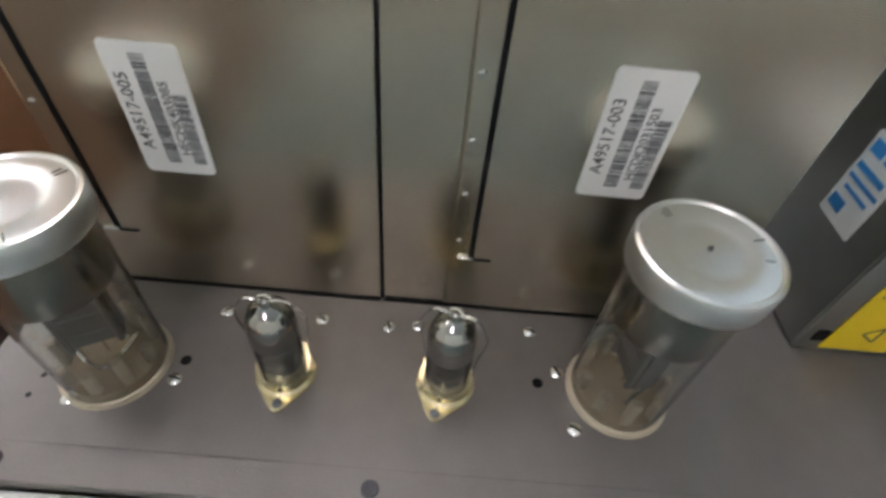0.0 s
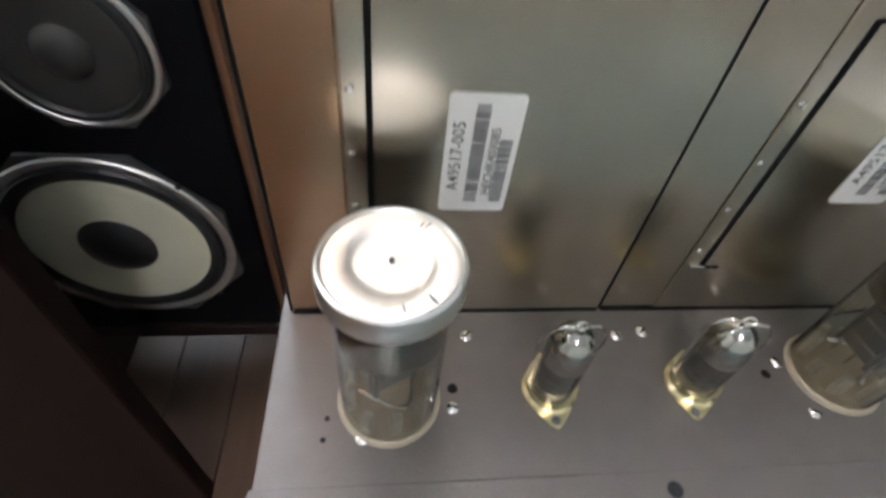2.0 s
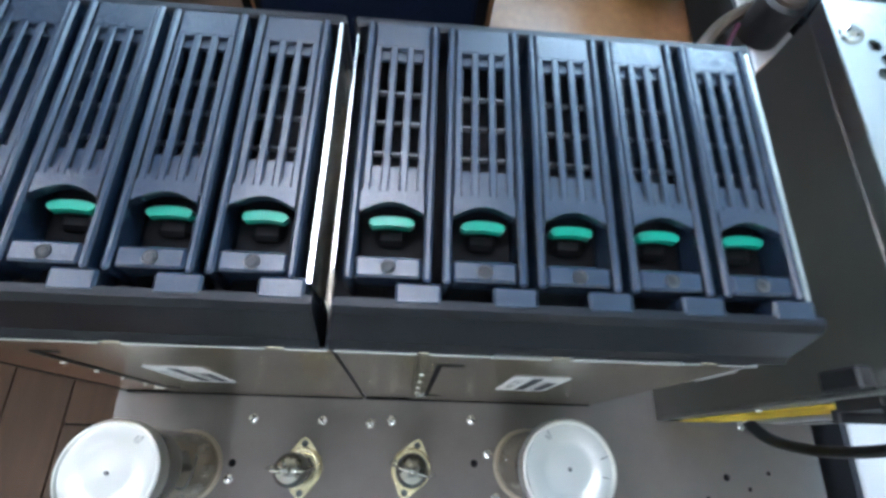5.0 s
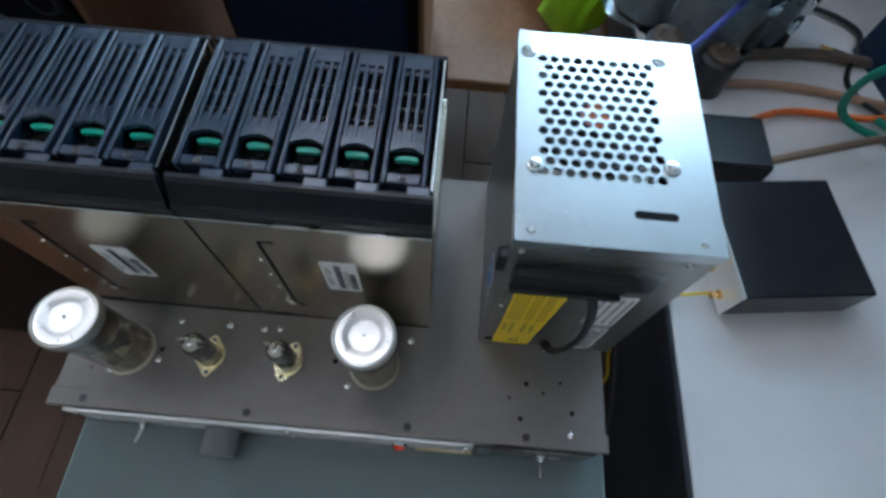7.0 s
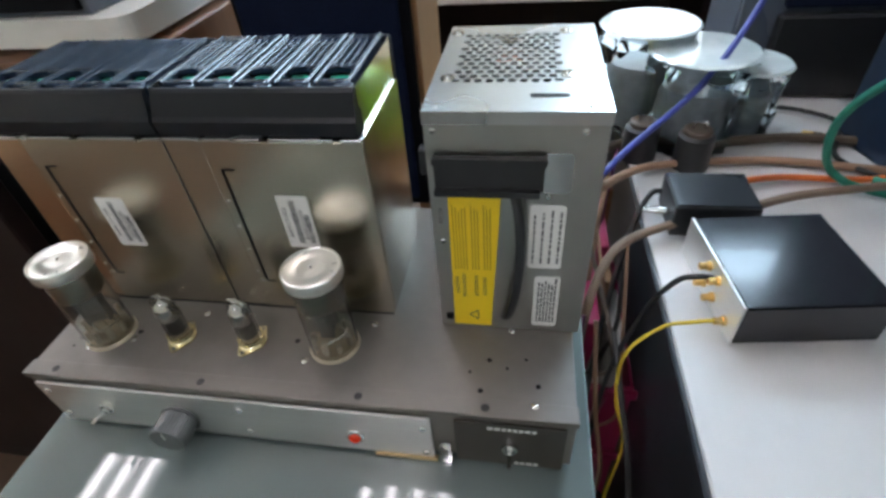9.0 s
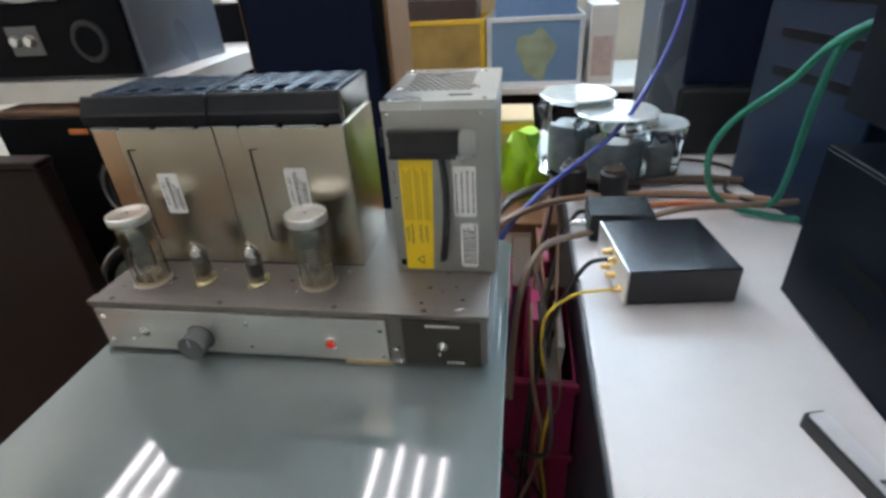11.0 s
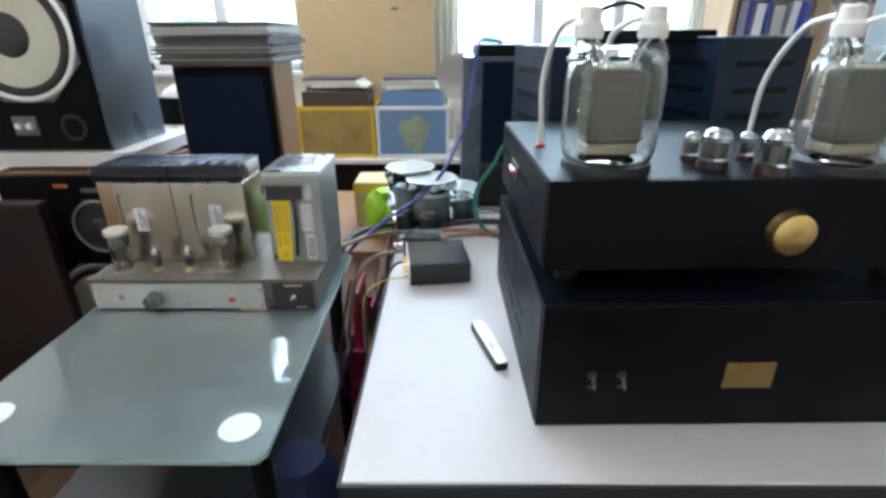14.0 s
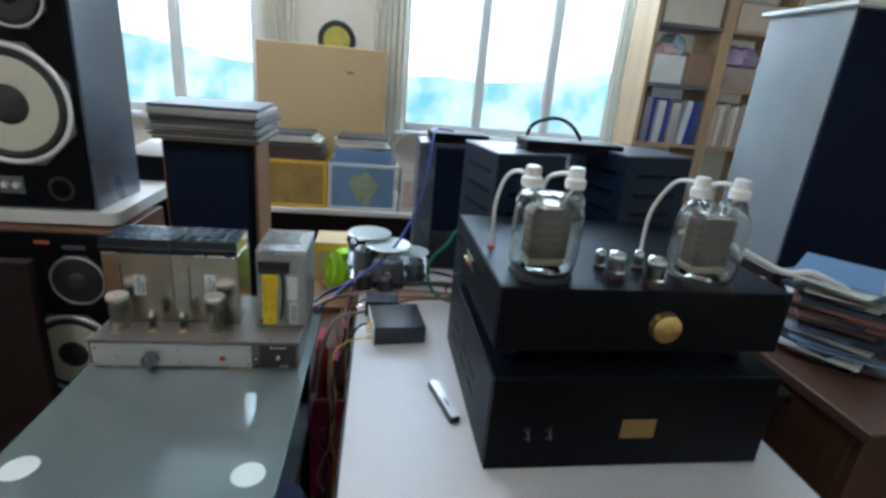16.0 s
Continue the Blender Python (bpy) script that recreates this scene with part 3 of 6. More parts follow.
def caddy():
    """One drive caddy, face up, at x 0, front y 0; 27 mm wide and 114 mm long."""
    c = thing("drive_caddy", (0, 0, 0), "slate plastic drive caddy, window's blue sheen in its colour, green latch, in the cage", "drive caddy", "drive caddies")
    W, LEN, h = 0.0256, 0.0985, 0.0
    w2 = W / 2
    f = bmesh.new()
    for s in (-1, 1):
        box(s * w2 - 0.0026 * (s > 0), s * w2 + 0.0026 * (s < 0), 0.0, LEN, -0.018, 0.0, 0.0008, bm=f)
    part("side_rail", f, M_CADDY, c)
    g = bmesh.new()
    zi0, zi1 = -0.0042, -0.0010
    xi = w2 - 0.0030
    box(-xi, xi, 0.0875, LEN, zi0, zi1, 0.0006, bm=g)
    bars = [(-xi, -0.0073), (-0.0042, -0.0016), (0.0016, 0.0042), (0.0073, xi)]
    for a, b in bars:
        box(a, b, 0.0275, 0.0880, zi0 - 0.0012, zi1, 0.0004, bm=g)
    for (_, a), (b, _) in zip(bars, bars[1:]):
        box(a, b, 0.0275, 0.0315, zi0, zi1 - 0.0001, bm=g)
        box(a, b, 0.0315, 0.0395, zi0, zi1 - 0.0018, bm=g)
        box(a, b, 0.0830, 0.0870, zi0, zi1 - 0.0018, bm=g)
        box(a, b, 0.0870, 0.0880, zi0, zi1 - 0.0001, bm=g)
    arc = [(-xi, 0.0260), (-xi, 0.0222)] + [(-xi + 2 * xi * i / 12, 0.0222 + 0.0036 * math.sin(math.pi * i / 12)) for i in range(1, 12)] + [(xi, 0.0222), (xi, 0.0260)]
    top = [(x, 0.0295) for x in (xi, -xi)]
    outline(arc + top, zi0, zi1 + 0.0003, bm=g)
    part("vented_face", g, M_CADDY, c)
    ribs = bmesh.new()
    for y in (0.0465, 0.0590, 0.0715):
        box(-xi, xi, y, y + 0.0009, -0.0085, -0.0066, bm=ribs)
    part("inner_rib", ribs, M_KNOB, c)
    # recess floor near-black, the latch well's shade put into its colour
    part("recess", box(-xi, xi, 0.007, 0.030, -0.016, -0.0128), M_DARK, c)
    la = []
    for i in range(21):
        a = math.pi * i / 20
        la.append((0.0070 * math.cos(a), 0.0204 + 0.0026 * math.sin(a) ** 0.6))
    la += [(-0.0058 + 0.0116 * i / 6, 0.0192 + 0.0006 * math.sin(math.pi * i / 6)) for i in range(7)]
    lb = outline(la, -0.0080, -0.0052)
    part("latch", lb, M_GREEN, c, "jade green release latch")
    part("latch_stem", box(-0.0050, 0.0050, 0.0150, 0.0210, -0.0127, -0.0095, 0.0015), M_DARK, c)
    part("front_bar", box(-xi, xi, 0.0012, 0.0078, -0.010, -0.0008, 0.0008), M_CADDY, c)
    sc = lathe([(0, -0.0005), (0.0012, -0.0004), (0.0016, -0.0007), (0.0021, -0.0004), (0.0023, -0.0008)], (0.0, 0.0044, 0), 16)
    part("bolt", sc, M_BLACK, c, smooth=True)
    return c


cad = caddy()
poses = []
rc = random.Random(3)
for x0 in (0.0, 0.155):
    for i in range(5):
        poses.append(pose(x0 + 0.0195 + 0.0289 * i, 0.0125, CZ + 0.0347 + rc.uniform(-0.0006, 0.0006), 0, 0, rc.uniform(-0.25, 0.25)))
for m in poses[1:]:
    copy_thing(cad, m)
cad.matrix_basis = poses[0]

# ---- power unit standing on its end ----
pu = thing("power_unit", (0.41, 0.06, ZT), "galvanised steel server power unit standing on the chassis", "power supply")
PX0, PX1, PY0, PY1, PZ = 0.353, 0.470, 0.002, 0.165, 0.975
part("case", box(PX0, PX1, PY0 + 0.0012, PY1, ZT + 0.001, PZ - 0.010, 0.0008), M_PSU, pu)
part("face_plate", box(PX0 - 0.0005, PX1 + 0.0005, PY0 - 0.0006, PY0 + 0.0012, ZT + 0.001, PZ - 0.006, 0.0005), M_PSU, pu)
# perforated top: a sheet with a real field of holes
def perforated(x0, x1, y0, y1, z0, z1, hx0, hx1, hy0, hy1, p, r):
    b = bmesh.new()
    rowh = p * 0.97
    ny = int((hy1 - hy0) / rowh)
    nx = int((hx1 - hx0) / p)
    hx1, hy1 = hx0 + nx * p, hy0 + ny * rowh
    for q in ((x0, x1, y0, hy0), (x0, x1, hy1, y1), (x0, hx0, hy0, hy1), (hx1, x1, hy0, hy1)):
        box(q[0], q[1], q[2], q[3], z0, z1, bm=b)
    for j in range(ny):
        off = p / 2 * (j % 2)
        cells = [(hx0 + off + p * i, hx0 + off + p * (i + 1)) for i in range(nx - (j % 2))]
        ya, yb = hy0 + rowh * j, hy0 + rowh * (j + 1)
        if off:
            box(hx0, hx0 + off, ya, yb, z0, z1, bm=b), box(hx1 - p / 2, hx1, ya, yb, z0, z1, bm=b)
        for xa, xb in cells:
            cx, cy = (xa + xb) / 2, (ya + yb) / 2
            ring, sq = [], []
            for k in range(12):
                a = 2 * math.pi * k / 12 + math.pi / 12
                ring.append((cx + r * math.cos(a), cy + r * math.sin(a)))
                s = min((p / 2) / max(abs(math.cos(a)), 1e-6), (rowh / 2) / max(abs(math.sin(a)), 1e-6))
                sq.append((cx + s * math.cos(a), cy + s * math.sin(a)))
            vs = {}
            for nm, pts in (("r", ring), ("s", sq)):
                for z in (z0, z1):
                    vs[nm, z] = [b.verts.new((x, y, z)) for x, y in pts]
            for k in range(12):
                l = (k + 1) % 12
                b.faces.new((vs["r", z1][k], vs["r", z1][l], vs["s", z1][l], vs["s", z1][k]))
                b.faces.new((vs["r", z0][l], vs["r", z0][k], vs["s", z0][k], vs["s", z0][l]))
                b.faces.new((vs["r", z0][k], vs["r", z0][l], vs["r", z1][l], vs["r", z1][k]))
            for (sx, sy), z in (((xa, ya), 0), ((xb, ya), 0), ((xb, yb), 0), ((xa, yb), 0)):
                q = min(range(12), key=lambda k: (sq[k][0] - sx) ** 2 + (sq[k][1] - sy) ** 2)
                cand = sorted(range(12), key=lambda k: (sq[k][0] - sx) ** 2 + (sq[k][1] - sy) ** 2)[:2]
                c0 = b.verts.new((sx, sy, z1))
                b.faces.new((vs["s", z1][cand[0]], c0, vs["s", z1][cand[1]]))
    return b


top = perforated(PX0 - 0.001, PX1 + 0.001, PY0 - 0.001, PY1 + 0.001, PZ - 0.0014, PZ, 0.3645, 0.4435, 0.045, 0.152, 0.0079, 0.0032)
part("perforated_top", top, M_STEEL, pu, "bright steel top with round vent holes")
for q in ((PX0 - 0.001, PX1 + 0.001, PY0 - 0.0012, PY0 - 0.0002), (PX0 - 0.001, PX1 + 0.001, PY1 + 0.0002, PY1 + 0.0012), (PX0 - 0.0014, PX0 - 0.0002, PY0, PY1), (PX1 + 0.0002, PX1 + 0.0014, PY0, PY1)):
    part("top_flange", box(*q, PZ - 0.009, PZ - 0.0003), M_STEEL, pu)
fan = lathe([(0, -0.004), (0.012, -0.004), (0.012, -0.008), (0.040, -0.008), (0.042, -0.004), (0.042, -0.012), (0, -0.012)], (0.404, 0.098, PZ), 36)
part("fan", fan, M_BLACK, pu, "black fan under the vent holes")
part("fan_label", lathe([(0, 0.0003), (0.010, 0.0003), (0.010, 0)], (0.404, 0.098, PZ - 0.004), 24), M_CORANGE, pu)
for x, y in ((0.363, 0.052), (0.446, 0.058), (0.359, 0.146), (0.448, 0.148)):
    part("fan_screw", lathe([(0, 0.003), (0.0022, 0.003), (0.003, 0.0015), (0.0052, 0.0012), (0.0056, 0)], (x, y, PZ), 18), M_CHROME, pu, smooth=True)
part("top_slot", outline(rounded(0.4205, 0.446, 0.0215, 0.0265, 0.0024), 0.0001, 0.0004, m=Matrix.Translation((0, 0, PZ))), M_DARK, pu)
for x in (0.361, 0.459):
    part("top_screw", lathe([(0, 0.0012), (0.002, 0.001), (0.0026, 0)], (x, 0.008, PZ), 14), M_CHROME, pu, smooth=True)
py = PY0 - 0.0008
PF = on_front(py)
hd = bmesh.new()
outline(rounded(0.358, 0.432, 0.918, 0.942, 0.002), -0.0005, 0.0045, hd, PF)
hdl = part("handle", hd, M_BLACK, pu, "black plastic pull handle")
for x1, z0, z1 in ((0.4335, 0.940, 0.9455), (0.4300, 0.9155, 0.9205)):
    part("handle_rib", outline(rounded(0.3575, x1, z0, z1, 0.0015), 0.0035, 0.0085, m=PF), M_BLACK, hdl)
part("recess_plate", outline(rounded(0.431, 0.451, 0.915, 0.946, 0.004), 0, 0.0006, m=PF), M_STEEL, pu)
ylw = part("warning_label", outline([(0.3640, 0.774), (0.3960, 0.774), (0.4040, 0.918), (0.3655, 0.918)], 0, 0.0004, m=PF), M_YELLOW, pu, "yellow warning label with small print")
for x, t in ((0.3690, "CAUTION"), (0.3745, "PRECAUCION"), (0.3845, "ATTENTION"), (0.3912, "ACHTUNG")):
    letters(t, 0.0042, PF @ Matrix.Translation((x, 0.822, 0.0006)) @ Matrix.Rotation(radians(90), 4, "Z"), M_INK, ylw, bold=0.0001)
bb_ = bmesh.new()
for k in range(13):
    x = 0.3675 + 0.0023 * k
    if k in (5, 9):
        continue
    outline([(x, 0.840), (x + 0.0011, 0.840), (x + 0.0011, 0.905 - 0.01 * random.random()), (x, 0.906 - 0.008 * random.random())], 0.0004, 0.0005, bb_, PF)
part("print_bar", bb_, mat("ochre_ink", (0.42, 0.27, 0.01), 0.5), ylw)
tri_ = bmesh.new()
P3 = [(0.3850, 0.7815), (0.3850, 0.7925), (0.3775, 0.787)]
for i in range(3):
    a, b = Vector((*P3[i], 0)), Vector((*P3[(i + 1) % 3], 0))
    n_ = (b - a).normalized().cross(Vector((0, 0, 1))) * 0.0005
    outline([tuple((a - n_)[:2]), tuple((b - n_)[:2]), tuple((b + n_)[:2]), tuple((a + n_)[:2])], 0.0004, 0.0006, tri_, PF)
part("triangle_sign", tri_, M_INK, ylw)
part("lever", sweep([(0.4125, py - 0.002, 0.917), (0.4165, py - 0.012, 0.902), (0.4185, py - 0.018, 0.872), (0.4160, py - 0.018, 0.832), (0.4115, py - 0.012, 0.802), (0.4085, py - 0.001, 0.788)], 0.0042, 10, 6, flat=0.6), M_BLACK, pu, "black bowed release lever", True)
part("side_clip", box(PX0 - 0.006, PX0 + 0.002, PY0 + 0.001, PY0 + 0.010, 0.926, 0.946, 0.0012), M_BLACK, pu, "small black plastic clip")
for (x0, x1, z0, z1) in ((0.424, 0.4495, 0.845, 0.905), (0.4305, 0.4505, 0.778, 0.836)):
    wl = part("data_label", outline(rounded(x0, x1, z0, z1, 0.003), 0, 0.0004, m=PF), M_PAPER, pu, "white data sticker with dark print")
    lb_ = bmesh.new()
    rr_ = random.Random(int(z0 * 1000))
    for k in range(4 if x0 < 0.43 else 6):
        x = x0 + 0.003 + (x1 - x0 - 0.007) * k / (3 if x0 < 0.43 else 5)
        z = z0 + 0.005
        while z < z1 - 0.008:
            s = rr_.uniform(0.002, 0.007)
            outline([(x, z), (x + 0.0016, z), (x + 0.0016, z + s), (x, z + s)], 0.0004, 0.0005, lb_, PF)
            z += s + 0.0012
    part("print_bar", lb_, M_INK, wl)
letters("DC OK", 0.0045, PF @ Matrix.Translation((0.3595, 0.893, 0.0002)) @ Matrix.Rotation(radians(90), 4, "Z"), M_INK, pu)
part("socket_hole", outline(rounded(0.357, 0.3635, 0.779, 0.787, 0.001), 0, 0.0005, m=PF), M_DARK, pu)
for x, z in ((0.3585, 0.961), (0.456, 0.961), (0.436, 0.912), (0.3595, 0.868)):
    part("screw", lathe([(0, 0.0012), (0.0016, 0.001), (0.0024, 0)], None, 12, m=Matrix.Translation((x, py, z)) @ Matrix.Rotation(radians(90), 4, "X")), M_CHROME, pu, smooth=True)
# blue-and-white sticker on the side facing the cages
SIDE = Matrix(((0, 0, -1, PX0 - 0.0004), (-1, 0, 0, 0), (0, 1, 0, 0), (0, 0, 0, 1)))
sk = part("side_sticker", outline(rounded(-0.044, -0.020, 0.826, 0.868, 0.001), 0, 0.0003, m=SIDE), M_PAPER, pu, "white sticker with blue print")
sb = bmesh.new()
for z, a, b, hgt in ((0.859, -0.042, -0.034, 0.006), (0.859, -0.032, -0.024, 0.006), (0.851, -0.042, -0.024, 0.003), (0.846, -0.042, -0.022, 0.002), (0.841, -0.040, -0.024, 0.002), (0.831, -0.042, -0.033, 0.006)):
    outline([(a, z), (b, z), (b, z + hgt), (a, z + hgt)], 0.0003, 0.0005, sb, SIDE)
part("print_bar", sb, M_BLUEINK, sk)



pu.matrix_basis = Matrix.Translation((0.003, -0.011, 0)) @ pu.matrix_basis

# ---- jars with aluminium lids ----
def jar_tube(x, y, turn):
    j = thing("lidded_glass_tube", (x, y, ZT), "clear glass rectifier tube with aluminium lid on the chassis", "glass tube", "large glass tubes")
    R = 0.0205
    wall = [(R - 0.0012, 0.001), (R, 0.0), (R, 0.0865), (R - 0.0012, 0.0865), (R - 0.0012, 0.0012)]
    part("glass", lathe(wall, (x, y, ZT), 48), M_JAR, j, smooth=True)
    part("lid", lathe([(R + 0.0006, 0.0822), (0.0233, 0.0822), (0.0237, 0.0832), (0.0238, 0.0912), (0.0233, 0.0926), (0.0222, 0.0930), (0.0212, 0.0921), (0.0150, 0.0924), (0.0132, 0.0916), (0.0100, 0.0913), (0.0030, 0.0920), (0, 0.0920)], (x, y, ZT), 56), M_LID, j, "spun aluminium lid with pencil marks", True)
    part("lid_pin", lathe([(0, 0.0932), (0.0008, 0.093), (0.001, 0.0915)], (x, y, ZT), 10), M_INK, j)
    mk = bmesh.new()
    for a, ln in ((0.4, 0.004), (0.5, 0.003), (4.4, 0.003), (4.9, 0.004)):
        mm = Matrix.Translation((x, y, ZT + 0.0922)) @ Matrix.Rotation(a + turn, 4, "Z")
        box(0.0165, 0.0165 + ln, -0.0002, 0.0002, 0, 0.0003, bm=mk, m=mm)
        part("pencil_mark", mk, M_INK, j)
        mk = bmesh.new()
    mk.free()
    part("base_ring", lathe([(R + 0.0001, 0), (R + 0.0018, 0), (R + 0.0012, 0.0022), (R + 0.0001, 0.003)], (x, y, ZT), 48), M_MICA, j, smooth=True)
    part("wax_base", lathe([(0.0, 0.007), (0.010, 0.008), (0.0185, 0.006), (0.0190, 0.001), (0, 0.001)], (x, y, ZT), 40), M_AMBER, j, "mottled amber base inside the glass", True)
    blk = bmesh.new()
    for i in range(9):
        a = 2 * math.pi * i / 9 + turn
        box(-0.0022, 0.0022, 0.0148, 0.0182, 0.006, 0.0155 + 0.003 * (i % 3), 0.0006, bm=blk, m=Matrix.Translation((x, y, ZT)) @ Matrix.Rotation(a, 4, "Z"))
    part("base_block", blk, M_MICA, j)
    mm = Matrix.Translation((x, y, ZT)) @ Matrix.Rotation(turn, 4, "Z")
    part("getter_band", lathe([(R - 0.0019, 0.0560), (R - 0.0015, 0.0575), (R - 0.0015, 0.0840), (R - 0.0019, 0.0850)], (x, y, ZT), 48), mat("dark_getter", (0.30, 0.27, 0.23), 0.07, 1.0, 0.25, 60), j, "dark mirror film inside the glass", True)
    an = box(-0.0105, 0.0105, -0.0050, 0.0050, 0.0205, 0.0560, 0.002, m=mm)
    for sx in (-0.0085, 0.0085):
        box(sx - 0.0012, sx + 0.0012, -0.0060, 0.0060, 0.0200, 0.0570, 0.0005, bm=an, m=mm)
    for zz in (0.028, 0.038, 0.048):
        box(-0.0100, 0.0100, -0.0056, 0.0056, zz, zz + 0.0015, 0.0004, bm=an, m=mm)
    part("anode", an, M_JANODE, j, "slim grey anode box")
    rod = bmesh.new()
    for sx in (-0.0085, 0.0, 0.0085):
        sweep([mm @ Vector((sx, 0, 0.010)), mm @ Vector((sx, 0, 0.066))], 0.0006, 6, 1, rod)
    sweep([mm @ Vector((-0.012, 0.004, 0.013)), mm @ Vector((0.0, -0.013, 0.016)), mm @ Vector((0.012, 0.002, 0.013))], 0.0009, 6, 5, rod)
    part("support_wire", rod, M_CHROME, j)
    part("mica_disc", lathe([(0, 0.0705), (0.0130, 0.0705), (0.0130, 0.0711), (0, 0.0711)], (x, y, ZT), 30), M_MICA, j)
    return j


jar_tube(0.047, -0.046, 0.5)
jar_tube(0.264, -0.040, 1.7)


# ---- miniature valves with wire clips ----
def mini_valve(x, y, turn):
    v = thing("miniature_valve", (x, y, ZT), "small silvered miniature valve held by a bent wire clip", "valve", "miniature valves")
    R = 0.0095
    prof = [(R, 0.006), (R, 0.036), (R * 0.96, 0.041), (R * 0.80, 0.0455), (R * 0.5, 0.0485), (0.0022, 0.0496), (0.0016, 0.0520), (0, 0.0532)]
    part("envelope", lathe(prof[:3] + [(R * 0.9, 0.041), (R * 0.9, 0.0065), (0, 0.006)], (x, y, ZT), 32), M_SMOKE, v, smooth=True)
    part("silvered_top", lathe([(R * 1.0, 0.0290), (R * 1.006, 0.0310), (R * 1.006, 0.036), (R * 0.97, 0.041), (R * 0.81, 0.0455), (R * 0.51, 0.0485), (0.0022, 0.0496), (0.0016, 0.0520), (0, 0.0532)], (x, y, ZT), 32), M_GETTER, v, "mirror-dark getter dome", True)
    an = lathe([(0.0070, 0.0105), (0.0078, 0.0115), (0.0078, 0.0275), (0.0064, 0.0285), (0, 0.0285)], (x, y, ZT), 20)
    for k in range(3):
        lathe([(0.0078, 0.0135 + 0.0052 * k), (0.0082, 0.0139 + 0.0052 * k), (0.0082, 0.0147 + 0.0052 * k), (0.0078, 0.0151 + 0.0052 * k)], (x, y, ZT), 20, an)
    part("anode", an, M_ANODE, v, "ringed dark grey anode", True)
    part("mica_disc", lathe([(0, 0.0090), (0.0080, 0.0090), (0.0080, 0.0096), (0, 0.0096)], (x, y, ZT), 20), M_MICA, v)
    part("pin_base", lathe([(0, 0.0078), (0.0080, 0.0074), (0.0084, 0.0066), (0, 0.0066)], (x, y, ZT), 20), M_AMBER, v)
    sock = bmesh.new()
    mm = Matrix.Translation((x, y, ZT)) @ Matrix.Rotation(turn, 4, "Z")
    pts = []
    for i in range(48):
        a = 2 * math.pi * i / 48
        lx, ly = 0.0126 * math.cos(a), 0.0126 * math.sin(a)
        k = max(0.0, abs(math.sin(a)) - 0.72) / 0.28
        pts.append((lx * (1 - 0.35 * k), ly + math.copysign(0.0058 * k, ly)))
    outline(pts, 0.0001, 0.0011, sock, mm)
    part("mount_flange", sock, M_BRASS, v, "yellow passivated mounting flange")
    part("socket_ring", lathe([(R + 0.0002, 0.001), (0.0124, 0.001), (0.0125, 0.0022), (0.0110, 0.0034), (0.0108, 0.0075), (0.0114, 0.0082), (R + 0.0002, 0.0082)], (x, y, ZT), 36), M_BRASS, v, smooth=True)
    for s in (-1, 1):
        p_ = mm @ Vector((0, s * 0.0146, 0.0011))
        part("flange_screw", lathe([(0, 0.0012), (0.0014, 0.001), (0.0022, 0)], p_, 12), M_KNOB, v, smooth=True)
    wire = bmesh.new()
    for s in (-1, 1):
        sweep([mm @ Vector(q) for q in ((s * 0.0102, 0.002, 0.004), (s * 0.0112, 0.002, 0.022), (s * 0.0135, 0.001, 0.040), (s * 0.0085, 0.0, 0.0515), (s * 0.0025, 0.0, 0.0520), (s * 0.001, 0.001, 0.0500))], 0.00055, 6, 5, wire)
    loop = [mm @ Vector((0.0028 * math.cos(a), 0.0006 * math.sin(a), 0.0525 + 0.0022 * math.sin(a))) for a in (0, 1.2, 2.4, 3.6, 4.8, 6.2)]
    sweep(loop, 0.0005, 6, 4, wire)
    part("wire_clip", wire, M_CHROME, v, "bent spring-wire retaining clip", True)


mini_valve(0.119, -0.045, 0.0)
mini_valve(0.188, -0.044, -0.25)

# ---- white desk ----
dk = thing("desk", (1.07, 0.1, 0), "white laminate desk with dark edging", "desk")
part("desktop", box(0.592, 1.566, -0.509, 0.90, DZ - 0.026, DZ, 0.002), M_DESK, dk)
eb = bmesh.new()
box(0.586, 0.592, -0.515, 0.90, DZ - 0.028, DZ - 0.001, 0.002, bm=eb)
box(0.586, 1.572, -0.515, -0.509, DZ - 0.028, DZ - 0.001, 0.002, bm=eb)
box(1.566, 1.572, -0.509, 0.90, DZ - 0.028, DZ - 0.001, 0.002, bm=eb)
part("edging", eb, M_EDGE, dk, "dark rounded edge strip")
for x in (0.63, 1.53):
    part("leg_panel", box(x - 0.013, x + 0.013, -0.40, 0.85, 0.0, DZ - 0.026, 0.002), M_EDGE, dk)


def turned(profile, at, axis="Y", seg=32, bm=None, sign=-1):
    """A turned body whose height runs towards -y."""
    return lathe(profile, None, seg, bm, Matrix.Translation(at) @ Matrix.Rotation(radians(90), 4, "X"))


